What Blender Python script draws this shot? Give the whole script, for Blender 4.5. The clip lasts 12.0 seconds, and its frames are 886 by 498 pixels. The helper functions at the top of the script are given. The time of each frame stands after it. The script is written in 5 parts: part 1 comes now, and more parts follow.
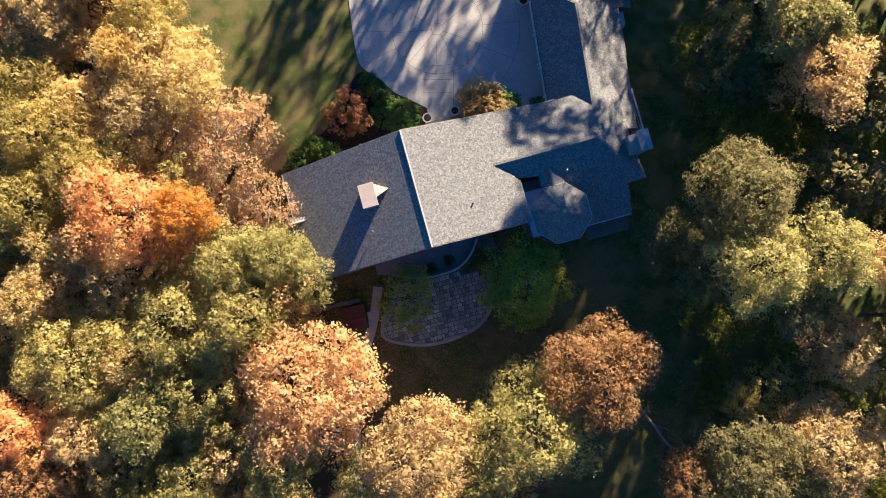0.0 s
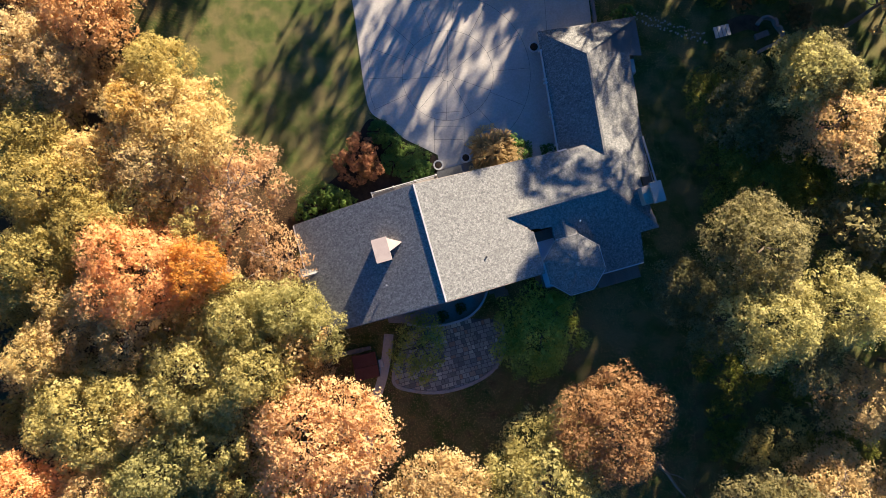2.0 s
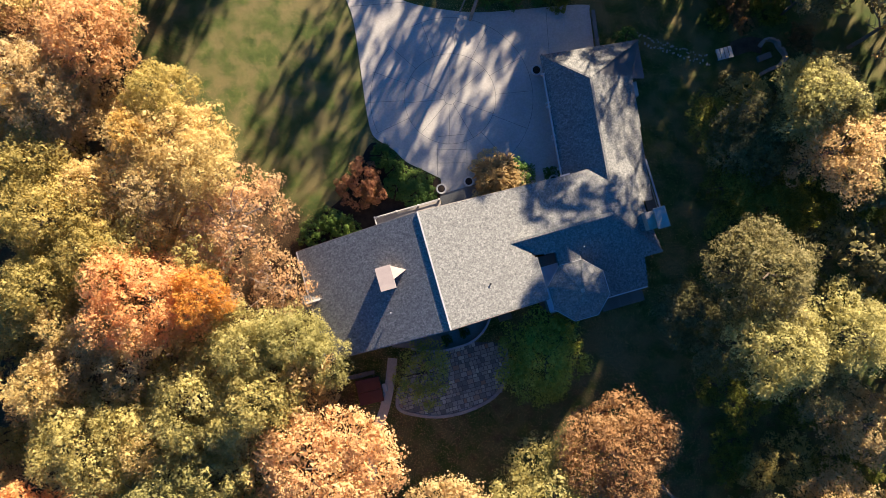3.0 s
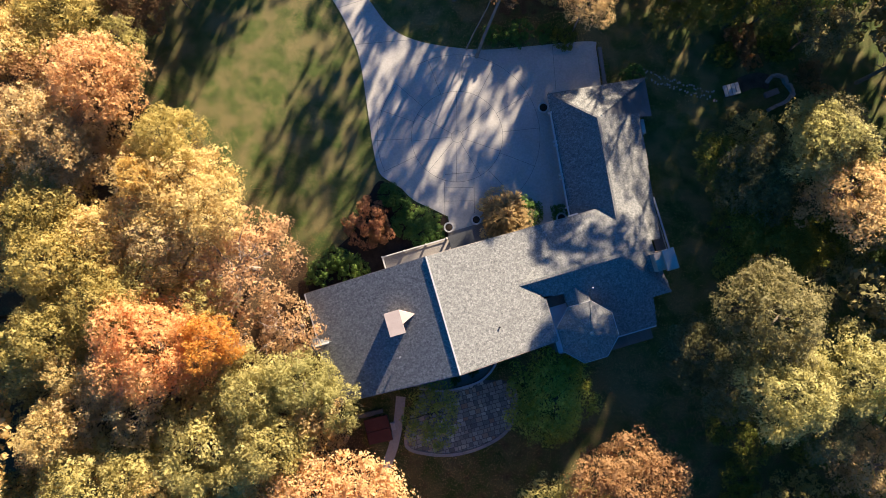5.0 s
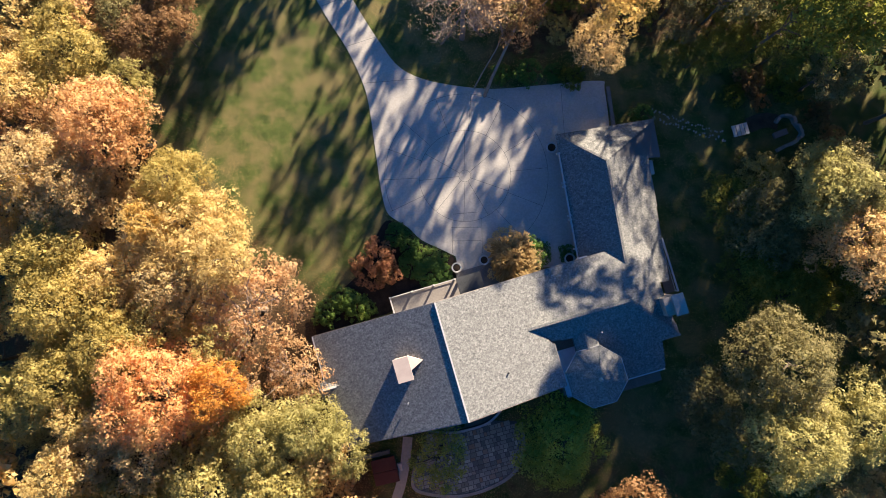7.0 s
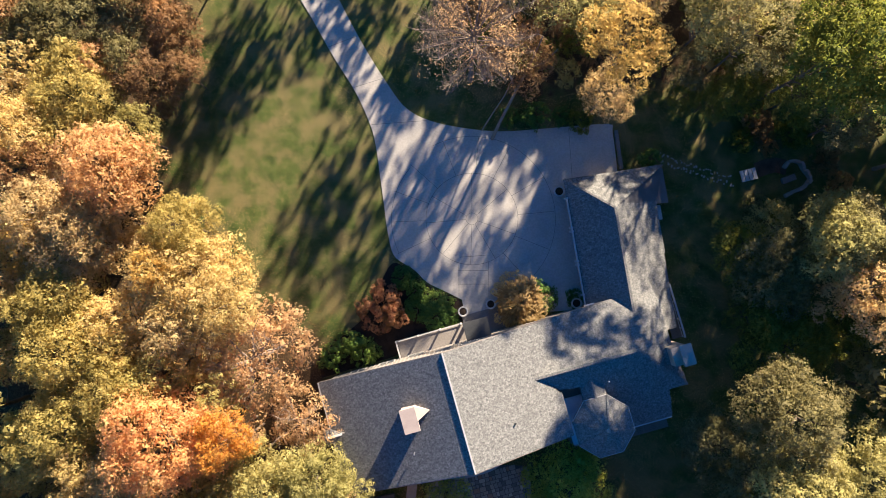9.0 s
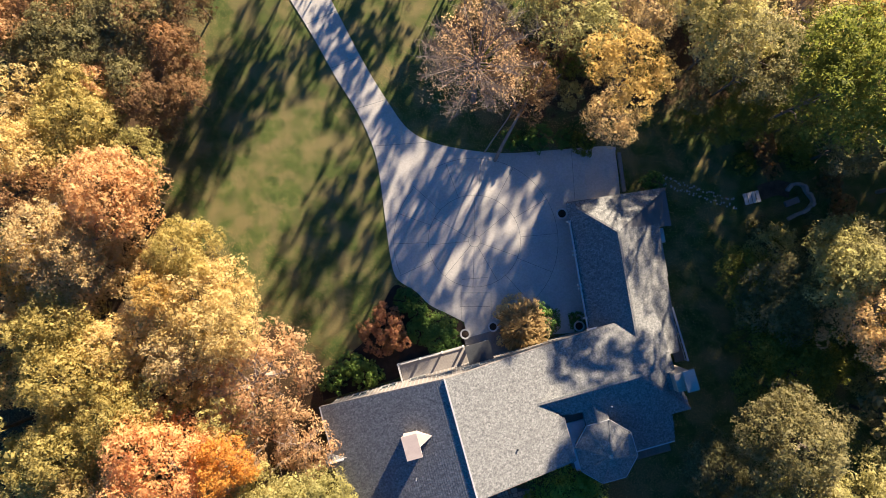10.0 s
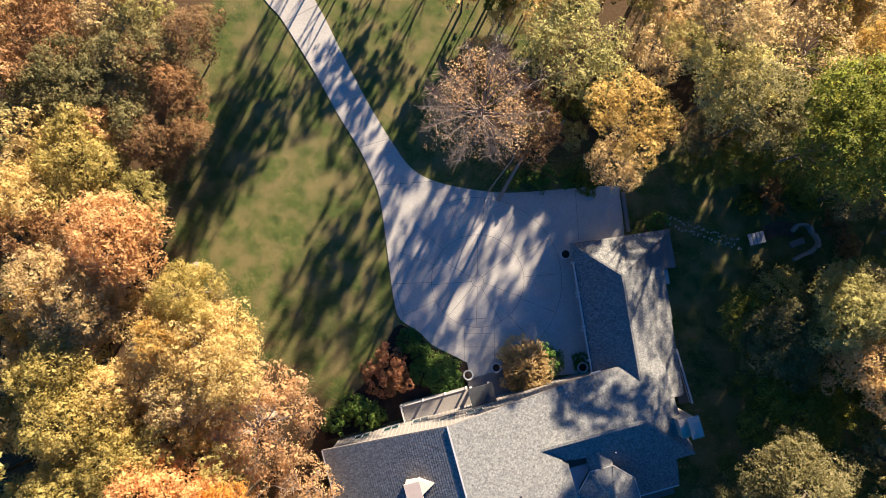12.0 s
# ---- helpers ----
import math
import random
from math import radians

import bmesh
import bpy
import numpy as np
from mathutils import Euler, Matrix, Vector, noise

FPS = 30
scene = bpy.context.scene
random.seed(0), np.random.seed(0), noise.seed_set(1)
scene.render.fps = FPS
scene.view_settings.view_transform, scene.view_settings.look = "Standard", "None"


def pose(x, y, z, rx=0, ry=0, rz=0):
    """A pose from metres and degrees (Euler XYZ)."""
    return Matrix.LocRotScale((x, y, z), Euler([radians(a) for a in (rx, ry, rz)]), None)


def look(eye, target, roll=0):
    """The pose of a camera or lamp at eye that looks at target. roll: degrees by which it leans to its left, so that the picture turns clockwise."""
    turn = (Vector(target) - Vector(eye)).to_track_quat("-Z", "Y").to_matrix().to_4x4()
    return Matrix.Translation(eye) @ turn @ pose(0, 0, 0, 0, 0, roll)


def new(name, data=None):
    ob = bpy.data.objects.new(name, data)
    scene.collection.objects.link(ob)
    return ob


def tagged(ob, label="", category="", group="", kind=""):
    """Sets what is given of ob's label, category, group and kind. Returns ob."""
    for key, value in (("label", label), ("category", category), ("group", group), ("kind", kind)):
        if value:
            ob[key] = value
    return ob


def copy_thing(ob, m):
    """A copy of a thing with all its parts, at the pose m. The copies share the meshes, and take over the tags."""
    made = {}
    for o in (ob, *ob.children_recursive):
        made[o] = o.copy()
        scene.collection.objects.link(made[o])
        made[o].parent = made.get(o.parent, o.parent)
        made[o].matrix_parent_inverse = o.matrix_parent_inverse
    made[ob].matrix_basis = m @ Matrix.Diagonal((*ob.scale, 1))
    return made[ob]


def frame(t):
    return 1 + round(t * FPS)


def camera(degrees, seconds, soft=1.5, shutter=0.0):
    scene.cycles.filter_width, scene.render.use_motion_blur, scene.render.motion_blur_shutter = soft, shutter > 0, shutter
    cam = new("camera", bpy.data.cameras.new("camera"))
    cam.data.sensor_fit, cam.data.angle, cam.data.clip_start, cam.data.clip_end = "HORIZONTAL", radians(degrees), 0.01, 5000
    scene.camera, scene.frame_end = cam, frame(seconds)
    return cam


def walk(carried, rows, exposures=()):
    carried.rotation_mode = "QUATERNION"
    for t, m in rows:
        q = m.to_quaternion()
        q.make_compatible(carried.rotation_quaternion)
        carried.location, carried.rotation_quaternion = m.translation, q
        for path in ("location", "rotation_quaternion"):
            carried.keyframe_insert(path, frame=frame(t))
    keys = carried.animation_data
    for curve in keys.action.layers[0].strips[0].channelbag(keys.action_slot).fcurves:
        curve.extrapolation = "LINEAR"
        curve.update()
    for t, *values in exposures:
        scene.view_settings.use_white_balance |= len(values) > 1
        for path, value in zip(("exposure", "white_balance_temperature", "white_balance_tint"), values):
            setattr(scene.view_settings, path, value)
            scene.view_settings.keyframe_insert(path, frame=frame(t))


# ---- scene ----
cam = camera(68.0, 12.0, soft=0.85)
# t, x, y, z, and the small turns of a camera that looks straight down
PATH = [
    (0.0, 0.000, 0.000, 68.397, 2.312, 1.088, 0.000),
    (0.5, -0.378, 0.998, 68.385, 2.453, 0.982, -0.055),
    (1.0, -0.853, 2.072, 68.387, 2.555, 0.874, 0.045),
    (1.5, -1.303, 3.275, 68.396, 2.579, 0.733, -0.051),
    (2.0, -1.734, 4.652, 68.391, 2.554, 0.618, -0.206),
    (2.5, -2.062, 6.029, 68.374, 2.542, 0.533, -0.362),
    (3.0, -2.243, 7.175, 68.376, 2.521, 0.482, -0.500),
    (5.0, -2.929, 11.198, 68.477, 2.500, 0.553, -0.813),
    (5.5, -3.143, 12.158, 68.473, 2.555, 0.568, -0.679),
    (6.0, -3.342, 13.121, 68.442, 2.643, 0.570, -0.671),
    (6.5, -3.515, 14.057, 68.430, 2.713, 0.564, -0.690),
    (7.0, -3.670, 15.055, 68.416, 2.770, 0.550, -0.677),
    (9.0, -4.426, 19.403, 68.360, 2.899, 0.439, -0.247),
    (9.5, -4.568, 20.509, 68.343, 2.954, 0.432, -0.160),
    (10.0, -4.652, 21.569, 68.314, 3.014, 0.439, -0.101),
    (10.5, -4.704, 22.554, 68.294, 3.058, 0.479, -0.038),
    (11.0, -4.726, 23.527, 68.269, 3.099, 0.545, -0.005),
    (11.5, -4.745, 24.518, 68.261, 3.147, 0.594, 0.014),
    (12.0, -4.739, 25.508, 68.277, 3.191, 0.633, 0.047),
]
walk(cam, [(t, pose(x, y, z, rx, ry, rz)) for t, x, y, z, rx, ry, rz in PATH], exposures=[(0.0, 2.42), (12.0, 2.42)])

# ---- light ----
SUN_EL, SUN_AZ = 18.8, 26.6
to_sun = Vector((math.sin(radians(SUN_AZ)) * math.cos(radians(SUN_EL)), math.cos(radians(SUN_AZ)) * math.cos(radians(SUN_EL)), math.sin(radians(SUN_EL))))
world = bpy.data.worlds.new("sky")
scene.world = world
world.use_nodes = True
sky = world.node_tree.nodes.new("ShaderNodeTexSky")
sky.sky_type, sky.sun_disc = "NISHITA", False
sky.ozone_density, sky.dust_density, sky.air_density = 10.0, 0.0, 1.3
sky.sun_elevation, sky.sun_rotation = radians(SUN_EL), radians(SUN_AZ)
world.node_tree.nodes["Background"].inputs["Strength"].default_value = 0.034
deep = world.node_tree.nodes.new("ShaderNodeMix")  # the deep blue of a clear, dry autumn sky
deep.data_type, deep.blend_type = "RGBA", "MULTIPLY"
deep.inputs[0].default_value, deep.inputs[7].default_value = 1.0, (0.1, 1.0, 1.36, 1)
world.node_tree.links.new(sky.outputs[0], deep.inputs[6])
world.node_tree.links.new(deep.outputs[2], world.node_tree.nodes["Background"].inputs["Color"])
sun_data = bpy.data.lights.new("sun", "SUN")
sun_data.energy, sun_data.angle, sun_data.color = 5.0, radians(0.9), (1.0, 0.838, 0.655)
sun = new("sun", sun_data)
sun.matrix_world = look(to_sun * 120, (0, 0, 0))


# ---- materials ----
def material(name, rough=0.8, metal=0.0):
    m = bpy.data.materials.new(name)
    m.use_nodes = True
    b = m.node_tree.nodes["Principled BSDF"]
    b.inputs["Roughness"].default_value, b.inputs["Metallic"].default_value = rough, metal
    b.inputs["Specular IOR Level"].default_value = 0.18
    return m, m.node_tree.nodes, m.node_tree.links, b


def noise_node(n, l, scale, detail=4.0, source="Object"):
    c = n.new("ShaderNodeTexCoord")
    t = n.new("ShaderNodeTexNoise")
    t.inputs["Scale"].default_value, t.inputs["Detail"].default_value = scale, detail
    l.new(c.outputs[source], t.inputs["Vector"])
    return t


def ramp(n, l, source, stops):
    r = n.new("ShaderNodeValToRGB")
    while len(r.color_ramp.elements) < len(stops):
        r.color_ramp.elements.new(0.5)
    for e, (p, c) in zip(r.color_ramp.elements, stops):
        e.position, e.color = p, (*c, 1)
    l.new(source, r.inputs["Fac"])
    return r


def blend(n, l, fac, a, b, mode="MIX"):
    x = n.new("ShaderNodeMix")
    x.data_type, x.blend_type = "RGBA", mode
    for value, slot in ((fac, 0), (a, 6), (b, 7)):
        if hasattr(value, "is_linked"):
            l.new(value, x.inputs[slot])
        else:
            x.inputs[slot].default_value = value if slot == 0 else (*value, 1)
    return x.outputs[2]


def relief(n, l, b, source, strength, distance):
    k = n.new("ShaderNodeBump")
    k.inputs["Strength"].default_value, k.inputs["Distance"].default_value = strength, distance
    l.new(source, k.inputs["Height"])
    l.new(k.outputs["Normal"], b.inputs["Normal"])


def grainy(name, dark, light, scale, fine, rough=0.85, bump=0.3, distance=0.01, metal=0.0, island=0.0, spread=(0.35, 0.65)):
    """Two scales of variation between two colours, with relief; island: how far each loose piece differs."""
    m, n, l, b = material(name, rough, metal)
    big, small = noise_node(n, l, scale), noise_node(n, l, fine, 6)
    mix = n.new("ShaderNodeMath")
    mix.operation = "MULTIPLY_ADD"
    mix.inputs[1].default_value = 0.5
    half = n.new("ShaderNodeMath")
    half.operation = "MULTIPLY"
    half.inputs[1].default_value = 0.5
    l.new(big.outputs["Fac"], half.inputs[0])
    l.new(small.outputs["Fac"], mix.inputs[0])
    l.new(half.outputs[0], mix.inputs[2])
    colour = ramp(n, l, mix.outputs[0], [(spread[0], dark), (spread[1], light)]).outputs["Color"]
    if island:
        g = n.new("ShaderNodeNewGeometry")
        tone = ramp(n, l, g.outputs["Random Per Island"], [(0, (1 - island,) * 3), (1, (1 + island * 0.6,) * 3)]).outputs["Color"]
        colour = blend(n, l, 1.0, colour, tone, "MULTIPLY")
    l.new(colour, b.inputs["Base Color"])
    if bump:
        relief(n, l, b, small.outputs["Fac"], bump, distance)
    return m


def leaf_material(name, stops, glow=0.62):
    """Leaves: every spray takes its own tone, and lets some light through."""
    m, n, l, b = material(name, 0.65)
    g, o = n.new("ShaderNodeNewGeometry"), n.new("ShaderNodeObjectInfo")
    patch = noise_node(n, l, 0.35, 2)
    add = n.new("ShaderNodeMath")
    add.operation = "MULTIPLY_ADD"
    add.inputs[1].default_value = 0.3
    l.new(g.outputs["Random Per Island"], add.inputs[0])
    shift = n.new("ShaderNodeMath")
    shift.operation = "MULTIPLY_ADD"
    shift.inputs[1].default_value = 0.9
    shift.inputs[2].default_value = -0.05
    l.new(patch.outputs["Fac"], shift.inputs[0])
    l.new(shift.outputs[0], add.inputs[2])
    colour = ramp(n, l, add.outputs[0], stops).outputs["Color"]
    tone = ramp(n, l, o.outputs["Random"], [(0, (0.86, 0.9, 0.9)), (1, (1.1, 1.06, 1.0))]).outputs["Color"]
    colour = blend(n, l, 1.0, colour, tone, "MULTIPLY")
    l.new(colour, b.inputs["Base Color"])
    t = n.new("ShaderNodeBsdfTranslucent")
    l.new(colour, t.inputs["Color"])
    x = n.new("ShaderNodeMixShader")
    x.inputs[0].default_value = glow
    l.new(b.outputs[0], x.inputs[1])
    l.new(t.outputs[0], x.inputs[2])
    l.new(x.outputs[0], n["Material Output"].inputs["Surface"])
    return m


LEAVES = {
    "orange": leaf_material("orange_leaves", [(0, (0.449, 0.192, 0.0673)), (0.5, (0.709, 0.404, 0.173)), (1, (0.775, 0.517, 0.25))]),
    "amber": leaf_material("amber_leaves", [(0, (0.396, 0.141, 0.0173)), (0.5, (0.664, 0.302, 0.058)), (1, (0.713, 0.391, 0.105))]),
    "pink": leaf_material("pinkish_tan_leaves", [(0, (0.358, 0.192, 0.0977)), (0.5, (0.609, 0.383, 0.195)), (1, (0.684, 0.486, 0.264))]),
    "peach": leaf_material("peach_leaves", [(0, (0.427, 0.215, 0.112)), (0.45, (0.626, 0.415, 0.204)), (1, (0.67, 0.492, 0.27))]),
    "yellow": leaf_material("yellow_leaves", [(0, (0.344, 0.24, 0.0752)), (0.5, (0.606, 0.449, 0.183)), (1, (0.723, 0.578, 0.29))]),
    "gold": leaf_material("golden_leaves", [(0, (0.311, 0.182, 0.0425)), (0.5, (0.553, 0.366, 0.106)), (1, (0.636, 0.458, 0.181))]),
    "olive": leaf_material("olive_leaves", [(0, (0.176, 0.157, 0.0451)), (0.5, (0.405, 0.352, 0.129)), (1, (0.582, 0.505, 0.225))]),
    "moss": leaf_material("dull_oak_leaves", [(0, (0.0699, 0.0696, 0.0263)), (0.5, (0.21, 0.187, 0.0809)), (1, (0.389, 0.334, 0.172))]),
    "lemon": leaf_material("yellow_green_leaves", [(0, (0.139, 0.12, 0.0305)), (0.5, (0.388, 0.315, 0.102)), (1, (0.611, 0.491, 0.194))]),
    "maple": leaf_material("russet_leaves", [(0, (0.169, 0.063, 0.0354)), (0.5, (0.354, 0.168, 0.0885)), (1, (0.508, 0.295, 0.142))]),
    "laurel": leaf_material("laurel_leaves", [(0, (0.0369, 0.0772, 0.0117)), (0.6, (0.104, 0.168, 0.0296)), (1, (0.307, 0.337, 0.0705))], 0.2),
    "green": leaf_material("green_leaves", [(0, (0.0481, 0.0698, 0.0103)), (0.55, (0.178, 0.19, 0.0362)), (1, (0.452, 0.379, 0.0773))]),
    "lime": leaf_material("green_leaves_turning_yellow", [(0, (0.139, 0.203, 0.0231)), (0.55, (0.36, 0.406, 0.0768)), (1, (0.8, 0.711, 0.131))]),
    "rust": leaf_material("rust_leaves", [(0, (0.174, 0.0722, 0.0351)), (0.5, (0.384, 0.212, 0.0946)), (1, (0.477, 0.306, 0.145))]),
    "tan": leaf_material("tan_leaves", [(0, (0.322, 0.22, 0.0928)), (0.5, (0.58, 0.419, 0.198)), (1, (0.693, 0.537, 0.28))]),
    "brown": leaf_material("dull_brown_leaves", [(0, (0.122, 0.0667, 0.0306)), (0.5, (0.256, 0.153, 0.0743)), (1, (0.348, 0.229, 0.118))]),
    "fallen": leaf_material("fallen_leaf_mix", [(0, (0.217, 0.126, 0.0504)), (0.5, (0.397, 0.265, 0.116)), (1, (0.529, 0.386, 0.202))]),
    "shrub": leaf_material("evergreen_leaves", [(0, (0.0247, 0.057, 0.00877)), (0.6, (0.068, 0.128, 0.0218)), (1, (0.148, 0.214, 0.0437))], 0.15),
}
BARK = grainy("grey_brown_bark", (0.05, 0.0375, 0.025), (0.12, 0.095, 0.07), 2.0, 18.0, 0.9, 0.6, 0.03)
PALE_BARK = grainy("pale_bark", (0.15, 0.11, 0.08), (0.26, 0.205, 0.16), 2.0, 18.0, 0.9, 0.6, 0.03)
SHINGLE = grainy("weathered_grey_shingles", (0.08, 0.083, 0.081), (0.208, 0.204, 0.188), 6.5, 16.0, 0.9, 0.4, 0.006, island=0.24, spread=(0.38, 0.6))
UNDERLAY = grainy("roof_underlay", (0.08, 0.0775, 0.075), (0.12, 0.1175, 0.115), 0.8, 30.0, 0.95)
TRIM = grainy("white_painted_trim", (0.31, 0.3, 0.28), (0.4, 0.39, 0.37), 0.9, 14.0, 0.55, 0.1, 0.002)
SIDING = grainy("taupe_siding", (0.135, 0.1175, 0.1), (0.21, 0.1875, 0.165), 0.5, 9.0, 0.7, 0.2, 0.004)
DULL_TRIM = grainy("weathered_trim", (0.17, 0.16, 0.145), (0.25, 0.24, 0.22), 0.9, 14.0, 0.6, 0.1, 0.002)
BRICK = grainy("buff_brick", (0.2, 0.165, 0.13), (0.31, 0.275, 0.235), 1.0, 14.0, 0.85, 0.4, 0.01)
STUCCO = grainy("pale_chimney_stucco", (0.25, 0.2, 0.175), (0.33, 0.275, 0.24), 1.2, 22.0, 0.8, 0.25, 0.006)
CONCRETE = grainy("driveway_concrete", (0.268, 0.252, 0.222), (0.365, 0.34, 0.298), 0.3, 5.0, 0.85, 0.15, 0.004)
MULCH = grainy("brown_leaf_mulch", (0.035, 0.0225, 0.015), (0.095, 0.065, 0.045), 1.2, 12.0, 0.95, 0.6, 0.03)
PALE_STONE = grainy("pale_limestone", (0.18, 0.17, 0.15), (0.31, 0.295, 0.265), 1.2, 10.0, 0.85, 0.4, 0.012)
JOINT = grainy("dark_joint", (0.065, 0.0625, 0.06), (0.12, 0.115, 0.11), 1.0, 8.0, 0.95, 0)
SEAM = grainy("concrete_joint_filler", (0.07, 0.07, 0.068), (0.12, 0.12, 0.115), 1.0, 8.0, 0.95, 0)
METAL = grainy("galvanised_metal", (0.2, 0.2, 0.2), (0.3, 0.3, 0.3), 2.0, 20.0, 0.4, 0.05, 0.002, 0.8)
FLATROOF = grainy("pale_membrane", (0.4, 0.46, 0.48), (0.52, 0.57, 0.6), 0.8, 8.0, 0.7, 0.1, 0.003)
STONE = grainy("grey_flagstone", (0.1, 0.095, 0.09), (0.18, 0.17, 0.155), 0.7, 9.0, 0.85, 0.4, 0.012)
SLATE = grainy("flagstone_pieces", (0.085, 0.085, 0.085), (0.2, 0.185, 0.165), 0.3, 9.0, 0.85, 0.4, 0.012)
DECKWOOD = grainy("weathered_deck_boards", (0.1, 0.085, 0.07), (0.18, 0.155, 0.13), 0.9, 12.0, 0.85, 0.3, 0.006)
REDWOOD = grainy("red_canvas", (0.065, 0.025, 0.0225), (0.1, 0.04, 0.035), 0.9, 12.0, 0.85, 0.2, 0.004)
TERRACE = grainy("terrace_floor", (0.18, 0.16, 0.14), (0.27, 0.245, 0.215), 0.6, 7.0, 0.85, 0.2, 0.006)
POT = grainy("glazed_planter", (0.288, 0.28, 0.264), (0.448, 0.432, 0.4), 2.0, 12.0, 0.5, 0.15, 0.004)
SLATE_ROOF = grainy("dark_slate_roofing", (0.025, 0.0275, 0.03), (0.055, 0.0575, 0.06), 1.0, 12.0, 0.7, 0.3, 0.008)
SOIL = grainy("dark_mulch", (0.01, 0.007, 0.005), (0.0375, 0.025, 0.0175), 1.5, 14.0, 0.95, 0.8, 0.05)
IRON = grainy("black_iron", (0.01, 0.01, 0.01), (0.025, 0.025, 0.025), 2.0, 12.0, 0.5, 0.1, 0.003)
GLASS, n, l, b = material("window_glass", 0.06)
b.inputs["Base Color"].default_value = (0.015, 0.035, 0.04, 1)
b.inputs["Specular IOR Level"].default_value = 1.0
GLASS_TINT = noise_node(n, l, 3.0)
relief(n, l, b, GLASS_TINT.outputs["Fac"], 0.02, 0.01)


# ---- mesh helpers ----
def mesh(name, verts, faces, mat):
    d = bpy.data.meshes.new(name)
    d.from_pydata([tuple(v) for v in verts], [], faces)
    d.materials.append(mat)
    d.update()
    return d


def part(name, data, mat, parent, label=""):
    """One mesh object under a thing; data is a bmesh, a mesh, or (verts, faces)."""
    if isinstance(data, bmesh.types.BMesh):
        d = bpy.data.meshes.new(name)
        bmesh.ops.recalc_face_normals(data, faces=data.faces[:])
        data.to_mesh(d)
        data.free()
        d.materials.append(mat)
    elif isinstance(data, tuple):
        d = mesh(name, data[0], data[1], mat)
    else:
        d = data
    ob = new(name, d)
    ob.parent = parent
    return tagged(ob, label) if label else ob


def thing(name, m, label, category, group="", kind=""):
    ob = new(name)
    ob.matrix_world = m
    return tagged(ob, label, category, group, kind)


def box(bm, x0, x1, y0, y1, z0, z1, bevel=0.0):
    made = bmesh.ops.create_cube(bm, size=1.0, matrix=Matrix.Translation(((x0 + x1) / 2, (y0 + y1) / 2, (z0 + z1) / 2)) @ Matrix.Diagonal((x1 - x0, y1 - y0, z1 - z0, 1)))
    if bevel:
        edges = list({e for v in made["verts"] for e in v.link_edges})
        bmesh.ops.bevel(bm, geom=edges, offset=bevel, segments=1, affect="EDGES")
    return bm


def boxes(*rows, bevel=0.0):
    bm = bmesh.new()
    for r in rows:
        box(bm, *r, bevel=bevel)
    return bm


def bar(bm, a, b, r, up=(0, 0, 1), wide=None):
    """A square bar from a to b."""
    a, b = Vector(a), Vector(b)
    way = (b - a).normalized()
    side = way.cross(Vector(up))
    if side.length < 1e-3:
        side = way.cross(Vector((1, 0, 0)))
    side.normalize()
    top = side.cross(way).normalized()
    w = wide or r
    ends = [[bm.verts.new(p + side * sx * w + top * sz * r) for sx, sz in ((-1, -1), (1, -1), (1, 1), (-1, 1))] for p in (a, b)]
    for i in range(4):
        j = (i + 1) % 4
        bm.faces.new((ends[0][i], ends[0][j], ends[1][j], ends[1][i]))
    bm.faces.new(ends[0][::-1])
    bm.faces.new(ends[1])
    return bm


def prism(poly, z0, z1):
    """poly: (x, y) round the outline; z0 and z1 are heights or functions of x, y."""
    lo = z0 if callable(z0) else lambda x, y: z0
    hi = z1 if callable(z1) else lambda x, y: z1
    k = len(poly)
    verts = [(x, y, lo(x, y)) for x, y in poly] + [(x, y, hi(x, y)) for x, y in poly]
    bm = bmesh.new()
    vs = [bm.verts.new(v) for v in verts]
    for i in range(k):
        j = (i + 1) % k
        bm.faces.new((vs[i], vs[j], vs[k + j], vs[k + i]))
    top, low = bm.faces.new(vs[k:]), bm.faces.new(vs[:k][::-1])
    bmesh.ops.triangulate(bm, faces=[top, low])
    return bm


def lathe(profile, seg=20):
    bm = bmesh.new()
    rings = [[bm.verts.new((r * math.cos(6.28319 * i / seg), r * math.sin(6.28319 * i / seg), z)) for i in range(seg)] for r, z in profile]
    for a, b in zip(rings, rings[1:]):
        for i in range(seg):
            j = (i + 1) % seg
            bm.faces.new((a[i], a[j], b[j], b[i]))
    bm.faces.new(rings[0][::-1])
    bm.faces.new(rings[-1])
    return bm


def inside(x, y, poly):
    hit, j = False, len(poly) - 1
    for i in range(len(poly)):
        (xi, yi), (xj, yj) = poly[i], poly[j]
        if (yi > y) != (yj > y) and x < (xj - xi) * (y - yi) / (yj - yi) + xi:
            hit = not hit
        j = i
    return hit


def curve_through(points, steps=8):
    """A smooth line through the points."""
    p = [points[0]] + list(points) + [points[-1]]
    out = []
    for i in range(1, len(p) - 2):
        a, b, c, d = (Vector(q) for q in p[i - 1:i + 3])
        for s in range(steps):
            t = s / steps
            out.append(0.5 * (2 * b + (c - a) * t + (2 * a - 5 * b + 4 * c - d) * t * t + (3 * b - a - 3 * c + d) * t ** 3))
    out.append(Vector(points[-1]))
    return out


HOUSE = pose(-2.36, 2.58, 0, 0, 0, 15.5)
GARAGE = pose(9, 18, 0, 0, 0, 9)


